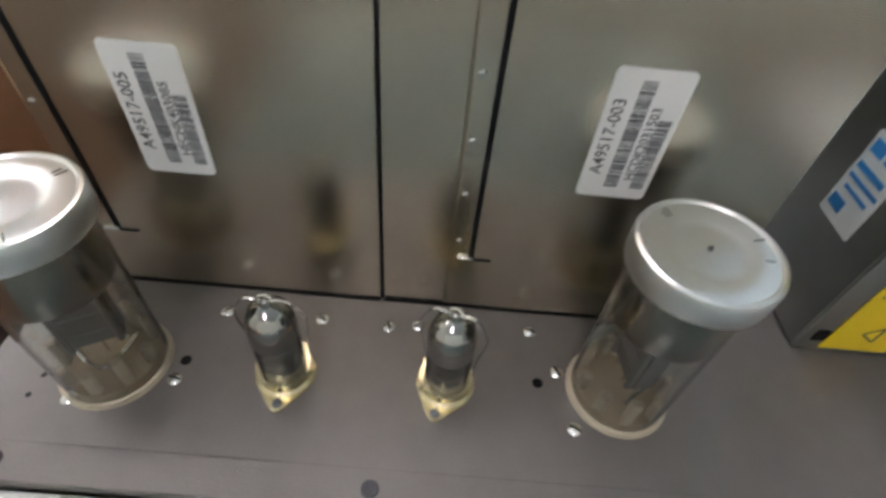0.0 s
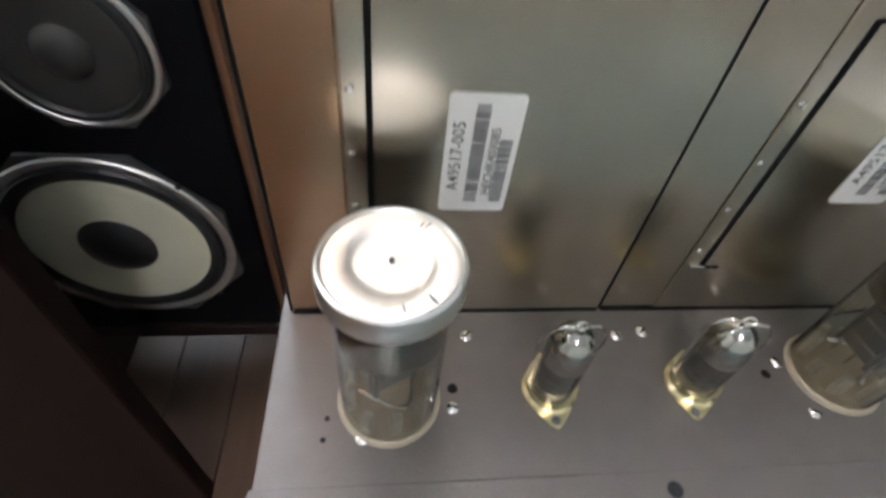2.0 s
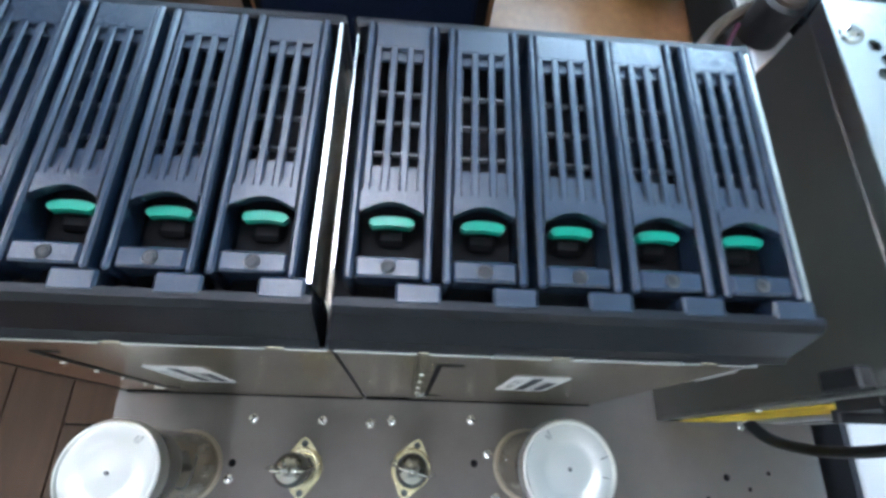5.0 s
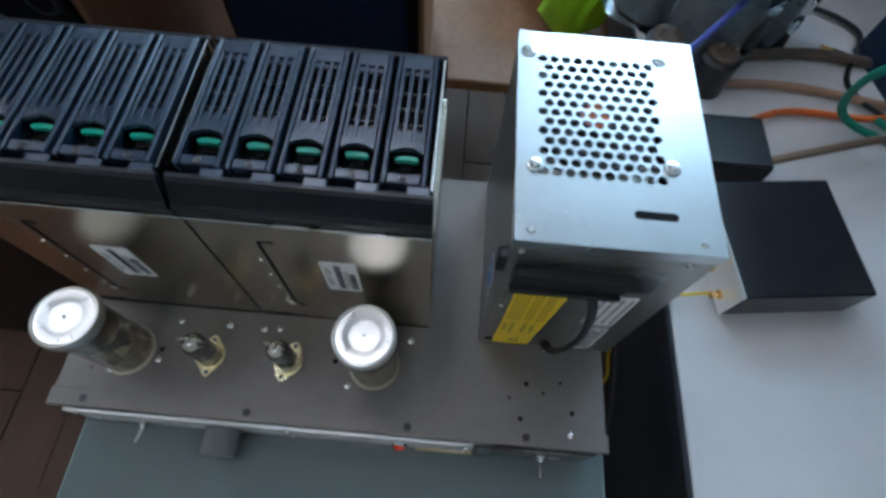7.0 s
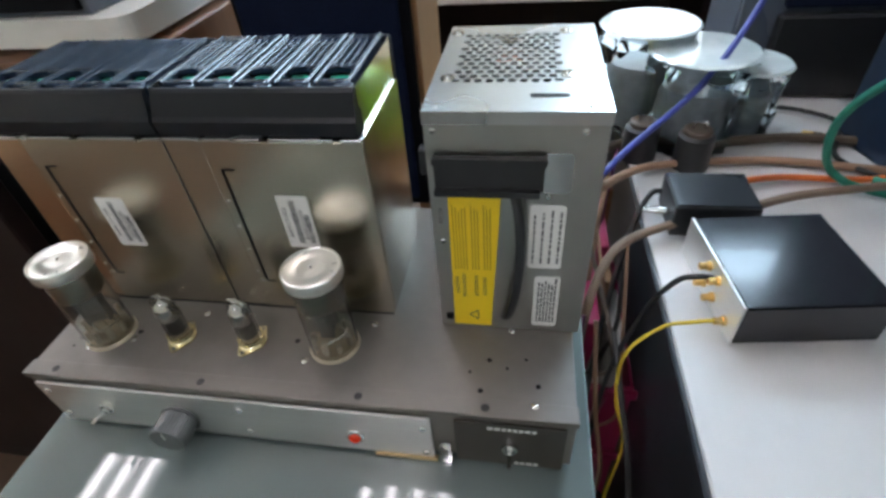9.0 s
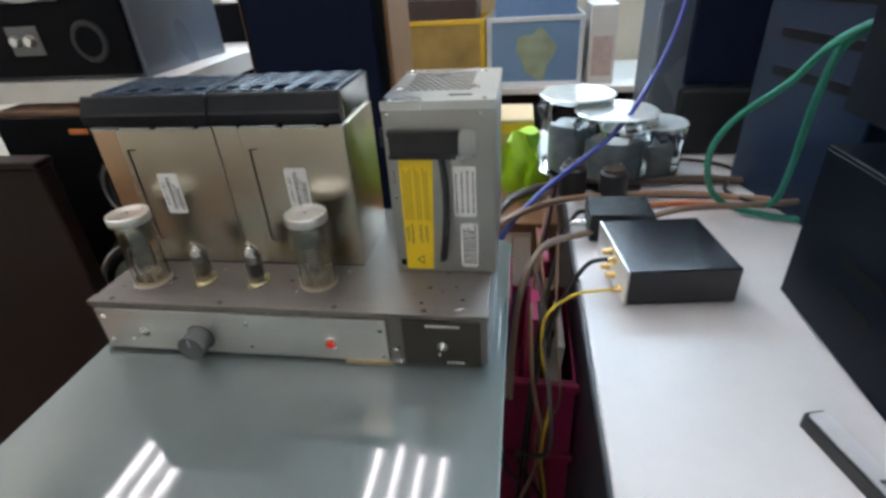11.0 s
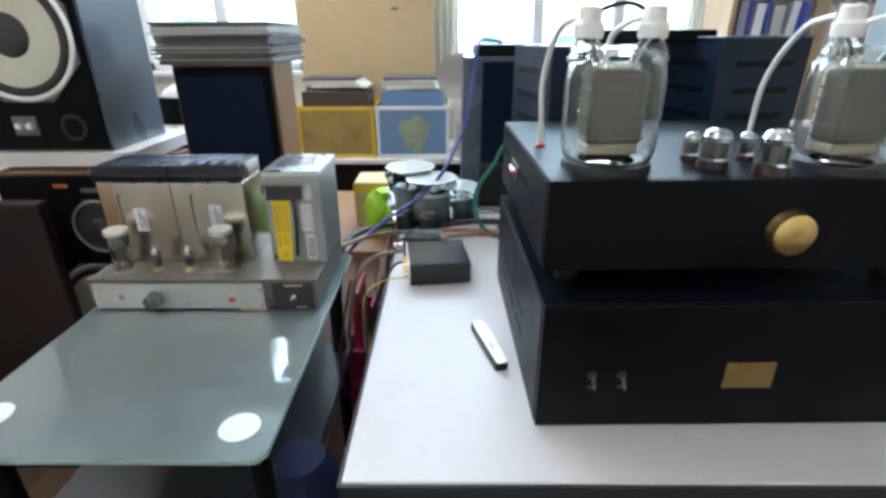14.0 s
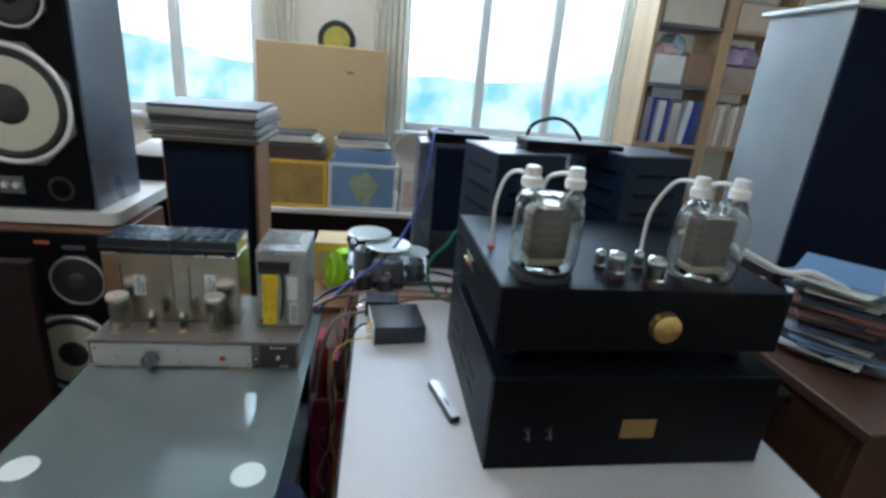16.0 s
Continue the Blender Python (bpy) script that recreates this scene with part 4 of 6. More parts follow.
# ---- large valve amplifier: lower supply box and upper valve box ----
def amp_box(name, x0, x1, y0, y1, z0, z1, foot, label, slots):
    a = thing(name, ((x0 + x1) / 2, (y0 + y1) / 2, z0 - foot), label, "amplifier", "stacked amplifier boxes")
    part("case", box(x0 + 0.003, x1 - 0.003, y0 + 0.010, y1, z0, z1 - 0.004, 0.002), M_AMP, a)
    part("front_plate", box(x0, x1, y0, y0 + 0.010, z0, z1, 0.003, 2), M_AMP, a)
    part("top_plate", box(x0, x1, y0 + 0.0105, y1 + 0.002, z1 - 0.0045, z1 - 0.0003, 0.0015), M_AMP2, a)
    part("side_plate", box(x0 - 0.001, x0 + 0.003, y0 + 0.011, y1, z0 + 0.002, z1 - 0.005, 0.001), M_AMP2, a)
    for x in (x0 + 0.05, x1 - 0.05):
        for y in (y0 + 0.06, y1 - 0.06):
            part("foot", lathe([(0, 0), (0.018, 0), (0.020, foot * 0.5), (0.020, foot), (0, foot)], (x, y, z0 - foot), 20), M_BLACK, a)
    for sy, sz, ln, hh in slots:
        sm = Matrix(((0, 0, -1, x0 - 0.001), (-1, 0, 0, 0), (0, 1, 0, 0), (0, 0, 0, 1)))
        part("vent_slot", outline(rounded(-sy - ln, -sy, sz - hh, sz + hh, hh * 0.95), 0, 0.0006, m=sm), M_DARK, a)
    return a


A0, A1 = 0.876, 1.490
low = amp_box("power_supply_box", A0, A1, -0.402, 0.128, DZ + 0.003, 0.880, 0.003, "black metal amplifier supply box on the white desk",
              [(-0.25 + 0.105 * i, 0.775 + 0.0 * i, 0.075, 0.006) for i in range(3)] + [(-0.25 + 0.105 * i, 0.735, 0.075, 0.006) for i in range(3)])
up = amp_box("valve_amplifier", A0 + 0.002, A1 - 0.002, -0.364, 0.128, 0.918, 1.052, 0.038, "black valve amplifier with a gold knob, stacked on its supply", [(-0.20, 1.0, 0.10, 0.009), (0.03, 1.0, 0.08, 0.009)])
ly = -0.402
for x in (0.956, 1.001):
    R = Matrix.Translation((x, ly, 0.762)) @ Matrix.Rotation(radians(90), 4, "X")
    sw = part("switch", lathe([(0, 0.006), (0.0055, 0.006), (0.0055, 0.003), (0.0075, 0.003), (0.0075, 0), (0, 0)], None, 12, m=R), M_BLACK, low, "small toggle switch with a nickel bat")
    part("bat", sweep([(x, ly - 0.005, 0.762), (x, ly - 0.013, 0.756), (x, ly - 0.018, 0.749)], 0.0024, 8, 3), M_BASKET, sw, smooth=True)
    part("legend_bar", box(x - 0.004, x + 0.004, ly - 0.0006, ly, 0.739, 0.742), M_KNOB, sw)
part("name_plate", box(1.155, 1.230, ly - 0.002, ly, 0.737, 0.783, 0.001), mat("bronze_plate", (0.40, 0.27, 0.11), 0.42, 0.9), low, "plain brushed gold name plate")
uy = -0.364
g = turned([(0, 0.0185), (0.006, 0.0185), (0.007, 0.0200), (0.026, 0.0200), (0.0295, 0.0175), (0.0300, 0.004), (0.0315, 0.002), (0.0315, 0), (0, 0)], (1.218, uy, 0.977), seg=48)
part("knob", g, M_GOLD, up, "large gold volume knob", True)
sidem = bmesh.new()
box(A0 - 0.0025, A0 + 0.003, -0.112, -0.030, 0.978, 1.008, 0.002, bm=sidem)
part("side_socket", sidem, M_BLACK, up)
for y in (-0.090, -0.070, -0.050):
    part("terminal", lathe([(0, 0.008), (0.004, 0.007), (0.005, 0)], None, 12, m=Matrix.Translation((A0 - 0.0025, y, 0.992)) @ Matrix.Rotation(radians(-90), 4, "Y")), M_REDG if y < -0.08 else M_BRASS, up, smooth=True)

UZ = 1.0517


def power_valve(x, y, turn):
    v = thing("transmitting_valve", (x, y, UZ), "huge clear transmitting valve with white ceramic top caps", "valve", "transmitting valves")
    mm = Matrix.Translation((x, y, UZ)) @ Matrix.Rotation(turn, 4, "Z")
    mm = mm @ Matrix.Scale(1.10, 4)
    R = 0.0615
    b = lathe([(0.0, 0.004), (0.044, 0.004), (0.055, 0.010), (0.0595, 0.026), (R, 0.050), (R, 0.114), (0.0585, 0.129), (0.050, 0.142), (0.036, 0.149), (0.0, 0.152)], None, 56, m=mm)
    inner = lathe([(0.0, 0.006), (0.042, 0.006), (0.0532, 0.0118), (0.0576, 0.027), (R - 0.0018, 0.050), (R - 0.0018, 0.113), (0.0566, 0.128), (0.0485, 0.140), (0.035, 0.147), (0.0, 0.150)], None, 56, m=mm)
    for f in inner.faces:
        f.normal_flip()
    merge(b, inner)
    bulb = part("bulb", bmesh.new(), M_JAR, v, "clear glass bulb")
    b.to_mesh(bulb.data)
    b.free()
    bulb.data.shade_smooth()
    for s in (-1, 1):
        nk = mm @ Matrix.Translation((s * 0.0400, 0, 0))
        neck = part("neck", lathe([(0.024, 0.134), (0.020, 0.146), (0.0155, 0.154), (0.0135, 0.168), (0.012, 0.172), (0, 0.172)], None, 32, m=nk), M_JAR, v, smooth=True)
        cap = lathe([(0.0115, 0.160), (0.0170, 0.160), (0.0180, 0.165), (0.0180, 0.175), (0.0160, 0.177), (0.0138, 0.179), (0.0138, 0.193), (0.011, 0.196), (0, 0.196)], None, 28, m=nk)
        part("ceramic_cap", cap, M_WHITE, v, "white ceramic top cap", True)
        part("lead_rod", sweep([nk @ Vector((0, 0, 0.160)), nk @ Vector((-s * 0.012, 0, 0.135)), nk @ Vector((-s * 0.02, 0, 0.116))], 0.002, 8, 3), M_CHROME, v, smooth=True)
    an = bmesh.new()
    box(-0.036, 0.036, -0.022, 0.022, 0.034, 0.124, 0.004, bm=an, m=mm)
    for i in range(6):
        z = 0.040 + 0.015 * i
        box(-0.0380, 0.0380, -0.0240, 0.0240, z, z + 0.0022, 0.0008, bm=an, m=mm)
    for sx in (-0.022, 0.0, 0.022):
        box(sx - 0.0015, sx + 0.0015, -0.0235, 0.0235, 0.036, 0.122, bm=an, m=mm)
    part("anode", an, mat("ribbed_anode", (0.150, 0.130, 0.108), 0.5, 0.5, 0.2, 40), v, "ribbed grey anode box")
    part("getter_disc", lathe([(0, 0.133), (0.027, 0.133), (0.030, 0.130), (0.030, 0.127), (0, 0.127)], None, 32, m=mm), M_CHROME, v, "silvery getter disc", smooth=True)
    st = bmesh.new()
    for sx in (-0.03, -0.012, 0.012, 0.03):
        sweep([mm @ Vector((sx, 0, 0.010)), mm @ Vector((sx, 0, 0.118))], 0.0016, 6, 1, st)
    part("support_rod", st, M_CHROME, v)
    part("mica_band", box(-0.034, 0.034, -0.020, 0.020, 0.020, 0.0335, 0.003, m=mm), M_CREAM, v)
    part("base_ring", lathe([(0.036, 0.0), (0.0585, 0.0), (0.057, 0.010), (0.047, 0.014), (0.036, 0.010)], None, 40, m=mm), M_BLACK, v, "black socket ring", True)
    return v


power_valve(0.973, -0.285, radians(4))
power_valve(1.312, -0.292, radians(4))


def small_valve(x, y, r, h):
    v = thing("octal_valve", (x, y, UZ), "small clear valve with dark base on the amplifier", "valve", "driver valves")
    part("base", lathe([(0, 0), (r * 1.12, 0), (r * 1.12, h * 0.10), (r, h * 0.22), (0, h * 0.22)], (x, y, UZ), 24), mat("bakelite", (0.030, 0.012, 0.009), 0.35), v, smooth=True)
    part("envelope", lathe([(r * 0.96, h * 0.22), (r, h * 0.3), (r, h * 0.78), (r * 0.86, h * 0.92), (r * 0.45, h * 0.99), (0, h)], (x, y, UZ), 28), M_SMOKE, v, smooth=True)
    part("silvered_top", lathe([(r * 0.985, h * 0.80), (r * 0.85, h * 0.915), (r * 0.44, h * 0.982), (0, h * 0.992)], (x, y, UZ), 28), M_CHROME, v, smooth=True)
    part("anode", lathe([(0, h * 0.25), (r * 0.6, h * 0.28), (r * 0.6, h * 0.66), (0, h * 0.70)], (x, y, UZ), 10), M_ANODE, v)


for x, y, r, h in ((1.128, -0.292, 0.0195, 0.057), (1.190, -0.332, 0.0205, 0.063), (1.114, -0.248, 0.012, 0.044), (1.198, -0.248, 0.012, 0.044)):
    small_valve(x, y, r, h)


def cable(name, pts, r, m, label, seg=8, n=7):
    return tagged(part(name, sweep(pts, r, seg, n), m, smooth=True), label, "cable")


turn = Matrix.Translation((A0, -0.38, 0)) @ Matrix.Rotation(radians(1.0), 4, "Z") @ Matrix.Translation((-A0, 0.38, 0))
for a in (low, up):
    a.matrix_basis = turn @ a.matrix_basis
for pts in ([(0.902, -0.14, UZ - 0.002), (0.900, -0.145, 1.10), (0.895, -0.16, 1.156), (0.899, -0.19, 1.213), (0.905, -0.23, 1.242), (0.914, -0.272, 1.252)],
            [(1.268, -0.13, UZ - 0.002), (1.264, -0.135, 1.09), (1.259, -0.15, 1.154), (1.261, -0.18, 1.207), (1.264, -0.22, 1.243), (1.263, -0.275, 1.254)],
            [(0.985, -0.196, UZ - 0.002), (0.982, -0.196, 1.16), (0.982, -0.212, 1.225), (0.994, -0.25, 1.248), (1.010, -0.272, 1.252)],
            [(1.324, -0.202, UZ - 0.002), (1.320, -0.202, 1.16), (1.320, -0.215, 1.225), (1.330, -0.25, 1.248), (1.348, -0.278, 1.252)]):
    cable("top_cap_lead", pts, 0.0045, M_WHITE, "white insulated lead from a valve cap")
    gr = tagged(part("grommet", lathe([(0.0047, 0.0), (0.009, 0.0), (0.009, 0.003), (0.006, 0.006), (0.0047, 0.006)], (pts[0][0], pts[0][1], UZ), 16), M_REDG, smooth=True), "red rubber grommet where a lead enters the amplifier", "grommet", "lead grommets")
cable("mains_lead", [(1.46, 0.06, UZ + 0.004), (1.53, 0.02, 1.057), (1.60, 0.0, 1.045), (1.69, 0.0, 1.003), (1.784, 0.0, 0.968), (1.866, 0.0, 0.970), (1.94, 0.0, 0.945), (2.02, 0.0, 0.915)], 0.009, M_WHITE, "thick white lead running off the amplifier onto the papers")
cable("headset_cable", [(1.12, 0.45, 1.245), (1.14, 0.45, 1.285), (1.216, 0.45, 1.306), (1.283, 0.45, 1.272), (1.327, 0.45, 1.19), (1.335, 0.46, 1.10)], 0.0065, M_BLACK, "thick black cable arching over the transformer boxes")

# ---- monoblock boxes behind the amplifier ----
def mono(x, y, turn, w, d, z0, z1):
    b = thing("transformer_box", (x, y, z0), "navy-black louvred metal transformer box on the desk", "amplifier box", "transformer boxes")
    m = Matrix.Translation((x, y, 0)) @ Matrix.Rotation(radians(turn), 4, "Z")
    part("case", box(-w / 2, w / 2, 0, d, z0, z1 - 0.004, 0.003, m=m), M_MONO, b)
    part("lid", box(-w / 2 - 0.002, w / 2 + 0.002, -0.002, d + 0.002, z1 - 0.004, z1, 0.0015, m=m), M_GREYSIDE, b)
    for k in range(5):
        z = z1 - 0.055 - 0.062 * k
        lm = m @ Matrix(((0, 0, -1, -w / 2), (-1, 0, 0, 0), (0, 1, 0, 0), (0, 0, 0, 1)))
        part("louvre", outline(rounded(-d + 0.05, -0.04, z - 0.016, z, 0.0078), 0, 0.0022, m=lm), M_AMP, b)
        fm = m @ on_front(0.0)
        part("louvre", outline(rounded(-w / 2 + 0.045, w / 2 - 0.045, z - 0.016, z, 0.0078), 0, 0.0022, m=fm), M_AMP, b)
    return b


mono(1.108, 0.30, 12, 0.235, 0.28, DZ, 1.205)
mono(1.520, 0.30, 14, 0.26, 0.30, DZ, 1.225)

# ---- small boxes and the metal-cased gadget on the desk ----
sb_ = thing("switch_box", (0.72, 0.17, DZ), "small black input box with gold sockets on the desk", "selector box")
bm_ = Matrix.Translation((0.646, 0.078, 0)) @ Matrix.Rotation(radians(7), 4, "Z")
part("case", box(0.003, 0.153, 0, 0.152, DZ + 0.002, DZ + 0.057, 0.002, m=bm_), mat("gloss_black", (0.012, 0.012, 0.016), 0.20, coat=0.15), sb_)
part("socket_plate", box(0.0, 0.003, 0.0, 0.152, DZ + 0.001, DZ + 0.058, 0.001, m=bm_), M_ALU, sb_, "brushed aluminium end plate")
for y, z in ((0.055, 0.018), (0.080, 0.017), (0.055, 0.043), (0.080, 0.043), (0.020, 0.017)):
    mm = bm_ @ Matrix.Translation((0, y, DZ + z)) @ Matrix.Rotation(radians(-90), 4, "Y")
    part("phono_socket", lathe([(0.0025, 0.012), (0.0042, 0.012), (0.0042, 0.003), (0.0058, 0.003), (0.0058, 0), (0, 0)], None, 16, m=mm), M_GOLD, sb_, "gold phono socket", True)
mb = thing("junction_box", (0.68, 0.37, DZ), "small matt black plastic box among the cables", "junction box")
part("case", box(0.618, 0.724, 0.262, 0.345, DZ, DZ + 0.048, 0.004, 2), M_BLACK, mb)
part("lid", box(0.620, 0.722, 0.264, 0.343, DZ + 0.048, DZ + 0.0505, 0.001), mat("satin_black", (0.03, 0.035, 0.04), 0.2), mb)
rm = thing("pocket_gadget", (0.820, -0.183, DZ), "slim black gadget with a silver top face", "gadget")
ang = math.atan2(-0.229 + 0.093, 0.841 - 0.804)
rmm = Matrix.Translation((0.820, -0.183, DZ)) @ Matrix.Rotation(ang, 4, "Z")
part("case", outline(rounded(-0.076, 0.076, -0.0125, 0.0125, 0.005), 0, 0.015, m=rmm), M_BLACK, rm)
part("silver_face", outline(rounded(-0.073, 0.074, -0.0085, 0.0118, 0.004), 0.015, 0.0165, m=rmm), mat("silver_paint", (0.68, 0.68, 0.69), 0.32, 0.35), rm, "brushed silver top face")
lb2 = bmesh.new()
for i in range(5):
    box(0.004 + 0.006 * i, 0.0085 + 0.006 * i, -0.003, 0.003, 0.0165, 0.0168, bm=lb2, m=rmm)
part("print_bar", lb2, M_INK, rm)

# ---- wrapped transformers at the back of the desk ----
wt = thing("wrapped_transformer", (0.70, 0.66, DZ), "round transformers wrapped in crinkled clear plastic", "transformer")
for x, y, r, h in ((0.618, 0.615, 0.080, 0.162), (0.690, 0.540, 0.082, 0.144), (0.780, 0.580, 0.062, 0.108)):
    b = lathe([(0, h), (r * 0.5, h * 1.0), (r * 0.92, h * 0.97), (r, h * 0.9), (r * 0.93, h * 0.72), (r * 0.9, h * 0.5), (r * 0.93, h * 0.3), (r * 0.9, 0.0), (0, 0)], (x, y, DZ), 64)
    for v in b.verts:
        nn = noise.noise(v.co * 55.0) * 0.010
        v.co += Vector((nn, noise.noise(v.co * 47.0 + Vector((9, 0, 0))) * 0.010, noise.noise(v.co * 60.0) * 0.006 * (v.co.z > DZ + 0.01)))
    part("core", lathe([(0, h * 0.66), (r * 0.52, h * 0.66), (r * 0.60, h * 0.60), (r * 0.60, h * 0.02), (0, h * 0.02)], (x, y, DZ), 24), mat("lacquered_core", (0.20, 0.23, 0.25), 0.3, 0.0, 0.5, 40), wt, "dark transformer core", True)
    part("wrapping", b, M_WRAP, wt, "crinkled clear plastic wrap", True)
    # film disc painted pale to show the window mirrored in clear plastic
    part("glare_top", lathe([(0, 0.004), (r * 0.96, 0.003), (r * 1.02, 0.0), (0, 0)], (x, y, DZ + h + 0.006), 36), mat("film_with_glare", (0.70, 0.84, 0.88), 0.09, 0.0, 0.30, 30, 0.30, 30, coat=0.8, spec=0.9), wt, "plastic film over the top, window glare in its pale colour")
for x, y in ((0.606, 0.470), (0.682, 0.445)):
    cpn = thing("capacitor_can", (x, y, DZ), "black capacitor can with a brown top standing among the cables", "capacitor", "capacitor cans")
    part("can", lathe([(0, 0.058), (0.022, 0.058), (0.027, 0.054), (0.028, 0.0), (0, 0)], (x, y, DZ), 28), M_BLACK, cpn, smooth=True)
    part("band", lathe([(0.0215, 0.0582), (0.0215, 0.064), (0.019, 0.066), (0, 0.066)], (x, y, DZ), 28), M_CBROWN, cpn, smooth=True)
    for k in (-1, 1):
        part("terminal", lathe([(0, 0.010), (0.003, 0.010), (0.003, 0)], (x + 0.009 * k, y, DZ + 0.066), 10), M_CHROME, cpn, smooth=True)
bag = thing("plastic_bag", (0.56, 0.72, 0.55), "crumpled lime green plastic bag", "bag")
b = lathe([(0, 0.165), (0.02, 0.16), (0.04, 0.13), (0.05, 0.10), (0.058, 0.07), (0.05, 0.03), (0.035, 0), (0, 0)], (0.505, 0.66, 0.576), 60)
for v in b.verts:
    v.co += Vector((noise.noise(v.co * 22), noise.noise(v.co * 25 + Vector((4, 0, 0))), 0.6 * noise.noise(v.co * 31 + Vector((0, 7, 0))))) * 0.034 * min(1, (v.co.z - 0.576) * 30)
part("bag_body", b, M_LIME, bag, smooth=True)
bk = thing("side_bench", (0.40, 0.8, 0), "low brown wooden bench stacked with cartons behind the table", "bench")
part("bench_top", box(0.05, 0.585, 0.50, 1.2, 0.55, 0.575, 0.003), M_OAK, bk)
for x in (0.07, 0.565):
    for y in (0.52, 1.18):
        part("leg", box(x - 0.02, x + 0.02, y - 0.02, y + 0.02, 0, 0.55, 0.002), M_OAK, bk)
ct = thing("carton", (0.47, 0.78, 0.575), "small brown cardboard carton with a yellow band", "carton")
part("box_body", box(0.40, 0.53, 0.74, 0.90, 0.575, 0.74, 0.003), M_BEIGE, ct)
part("yellow_band", box(0.399, 0.531, 0.739, 0.901, 0.705, 0.731), M_CRATEY, ct)

# ---- tall cabinets and panels at the back of the desk ----
gs = thing("grey_cabinet", (1.03, 0.80, DZ), "tall grey loudspeaker cabinet with dark grille on the desk", "loudspeaker")
part("cabinet", box(0.79, 1.24, 0.715, 0.90, DZ, 1.165, 0.006, 2), M_GREYSIDE, gs)
part("grille", box(0.855, 1.225, 0.700, 0.715, DZ + 0.16, 1.150, 0.004), M_CLOTH, gs, "dark grille cloth panel")
part("lower_panel", box(0.85, 1.235, 0.690, 0.714, DZ + 0.004, DZ + 0.150, 0.004), M_BLACK, gs)
ds = thing("round_dish", (0.79, 0.68, 1.08), "cream round dish leaning on the grey cabinet", "dish")
mm = Matrix.Translation((0.792, 0.945, 1.085)) @ Matrix.Rotation(radians(-14), 4, "Z") @ Matrix.Rotation(radians(84), 4, "X")
part("dish_bowl", lathe([(0, 0), (0.03, 0.004), (0.05, 0.02), (0.078, 0.036), (0.082, 0.039), (0.077, 0.039), (0.048, 0.026), (0, 0.010)], None, 44, m=mm), mat("dull_cream", (0.42, 0.39, 0.35), 0.5, 0.0, 0.15, 20), ds, smooth=True)
for x0, x1, z0, z1, nm in ((0.83, 1.06, 1.166, 1.20, "amplifier_tray"), (1.10, 1.42, 1.207, 1.24, "amplifier_tray")):
    tr = thing(nm, ((x0 + x1) / 2, 0.82, z0), "flat dark equipment tray on top of the cabinet" if x0 < 1 else "flat dark equipment tray on the transformer box", "tray", "trays")
    y0 = 0.74 if x0 < 1 else 0.36
    part("tray_body", box(x0, x1, y0, y0 + 0.14, z0, z1, 0.004), M_AMP, tr)

# ---- loudspeakers on the left ----
def driver(at, r, cone, dust, parent, octagon=True, name="woofer"):
    """A cone driver that faces -y: basket frame, rubber surround, cone, dust cap."""
    x, y, z = at
    fr = bmesh.new()
    if octagon:
        n = 8
        pts = [(x + r * 1.10 * math.cos(radians(22.5 + 45 * i)), z + r * 1.10 * math.sin(radians(22.5 + 45 * i))) for i in range(n)]
    else:
        pts = [(x + r * 1.06 * math.cos(2 * math.pi * i / 48), z + r * 1.06 * math.sin(2 * math.pi * i / 48)) for i in range(48)]
    inner = [(x + r * 0.93 * math.cos(2 * math.pi * (i + 0.5) / 48), z + r * 0.93 * math.sin(2 * math.pi * (i + 0.5) / 48)) for i in range(48)]
    outline(pts, 0, 0.006, fr, on_front(y))
    w = part(name, fr, M_BASKET, parent, "grey cast driver frame")
    part("bright_ring", turned([(r * 0.93, 0.0062), (r * 0.96, 0.0085), (r * 1.0, 0.0085), (r * 1.02, 0.0062)], at, seg=56), M_ALU, w, smooth=True)
    part("surround", turned([(r * 0.93, 0.0064), (r * 0.90, 0.0100), (r * 0.84, 0.0105), (r * 0.80, 0.0068), (r * 0.78, 0.0066)], at, seg=56), M_BLACK, w, smooth=True)
    prof = [(r * 0.79, 0.0070)]
    for i in range(9):
        prof.append((r * (0.76 - 0.045 * i), 0.0080 + (0.0006 if i % 2 else -0.0002)))
    prof += [(r * 0.34, 0.0085), (r * 0.33, 0.0080)]
    part("cone", turned(prof, at, seg=56), cone, w, smooth=True)
    part("dust_cap", turned([(r * 0.335, 0.0078), (r * 0.30, 0.012), (r * 0.18, 0.017), (0, 0.019)], at, seg=40), dust, w, smooth=True)
    for i in range(4):
        a = radians(45 + 90 * i)
        part("frame_screw", turned([(0, 0.0088), (r * 0.025, 0.008), (r * 0.03, 0.006)], (x + r * 1.03 * math.cos(a), y, z + r * 1.03 * math.sin(a)), seg=10), M_BLACK, w)
    return w


def speaker(name, x0, x1, y0, y1, z0, z1, side, label, front=M_BAFFLE):
    s = thing(name, ((x0 + x1) / 2, (y0 + y1) / 2, z0), label, "loudspeaker", "loudspeakers")
    part("cabinet", box(x0, x1, y0 + 0.012, y1, z0, z1, 0.003, 2), side, s)
    part("baffle", box(x0 + 0.008, x1 - 0.008, y0, y0 + 0.0122, z0 + 0.008, z1 - 0.008, 0.002), front, s)
    return s


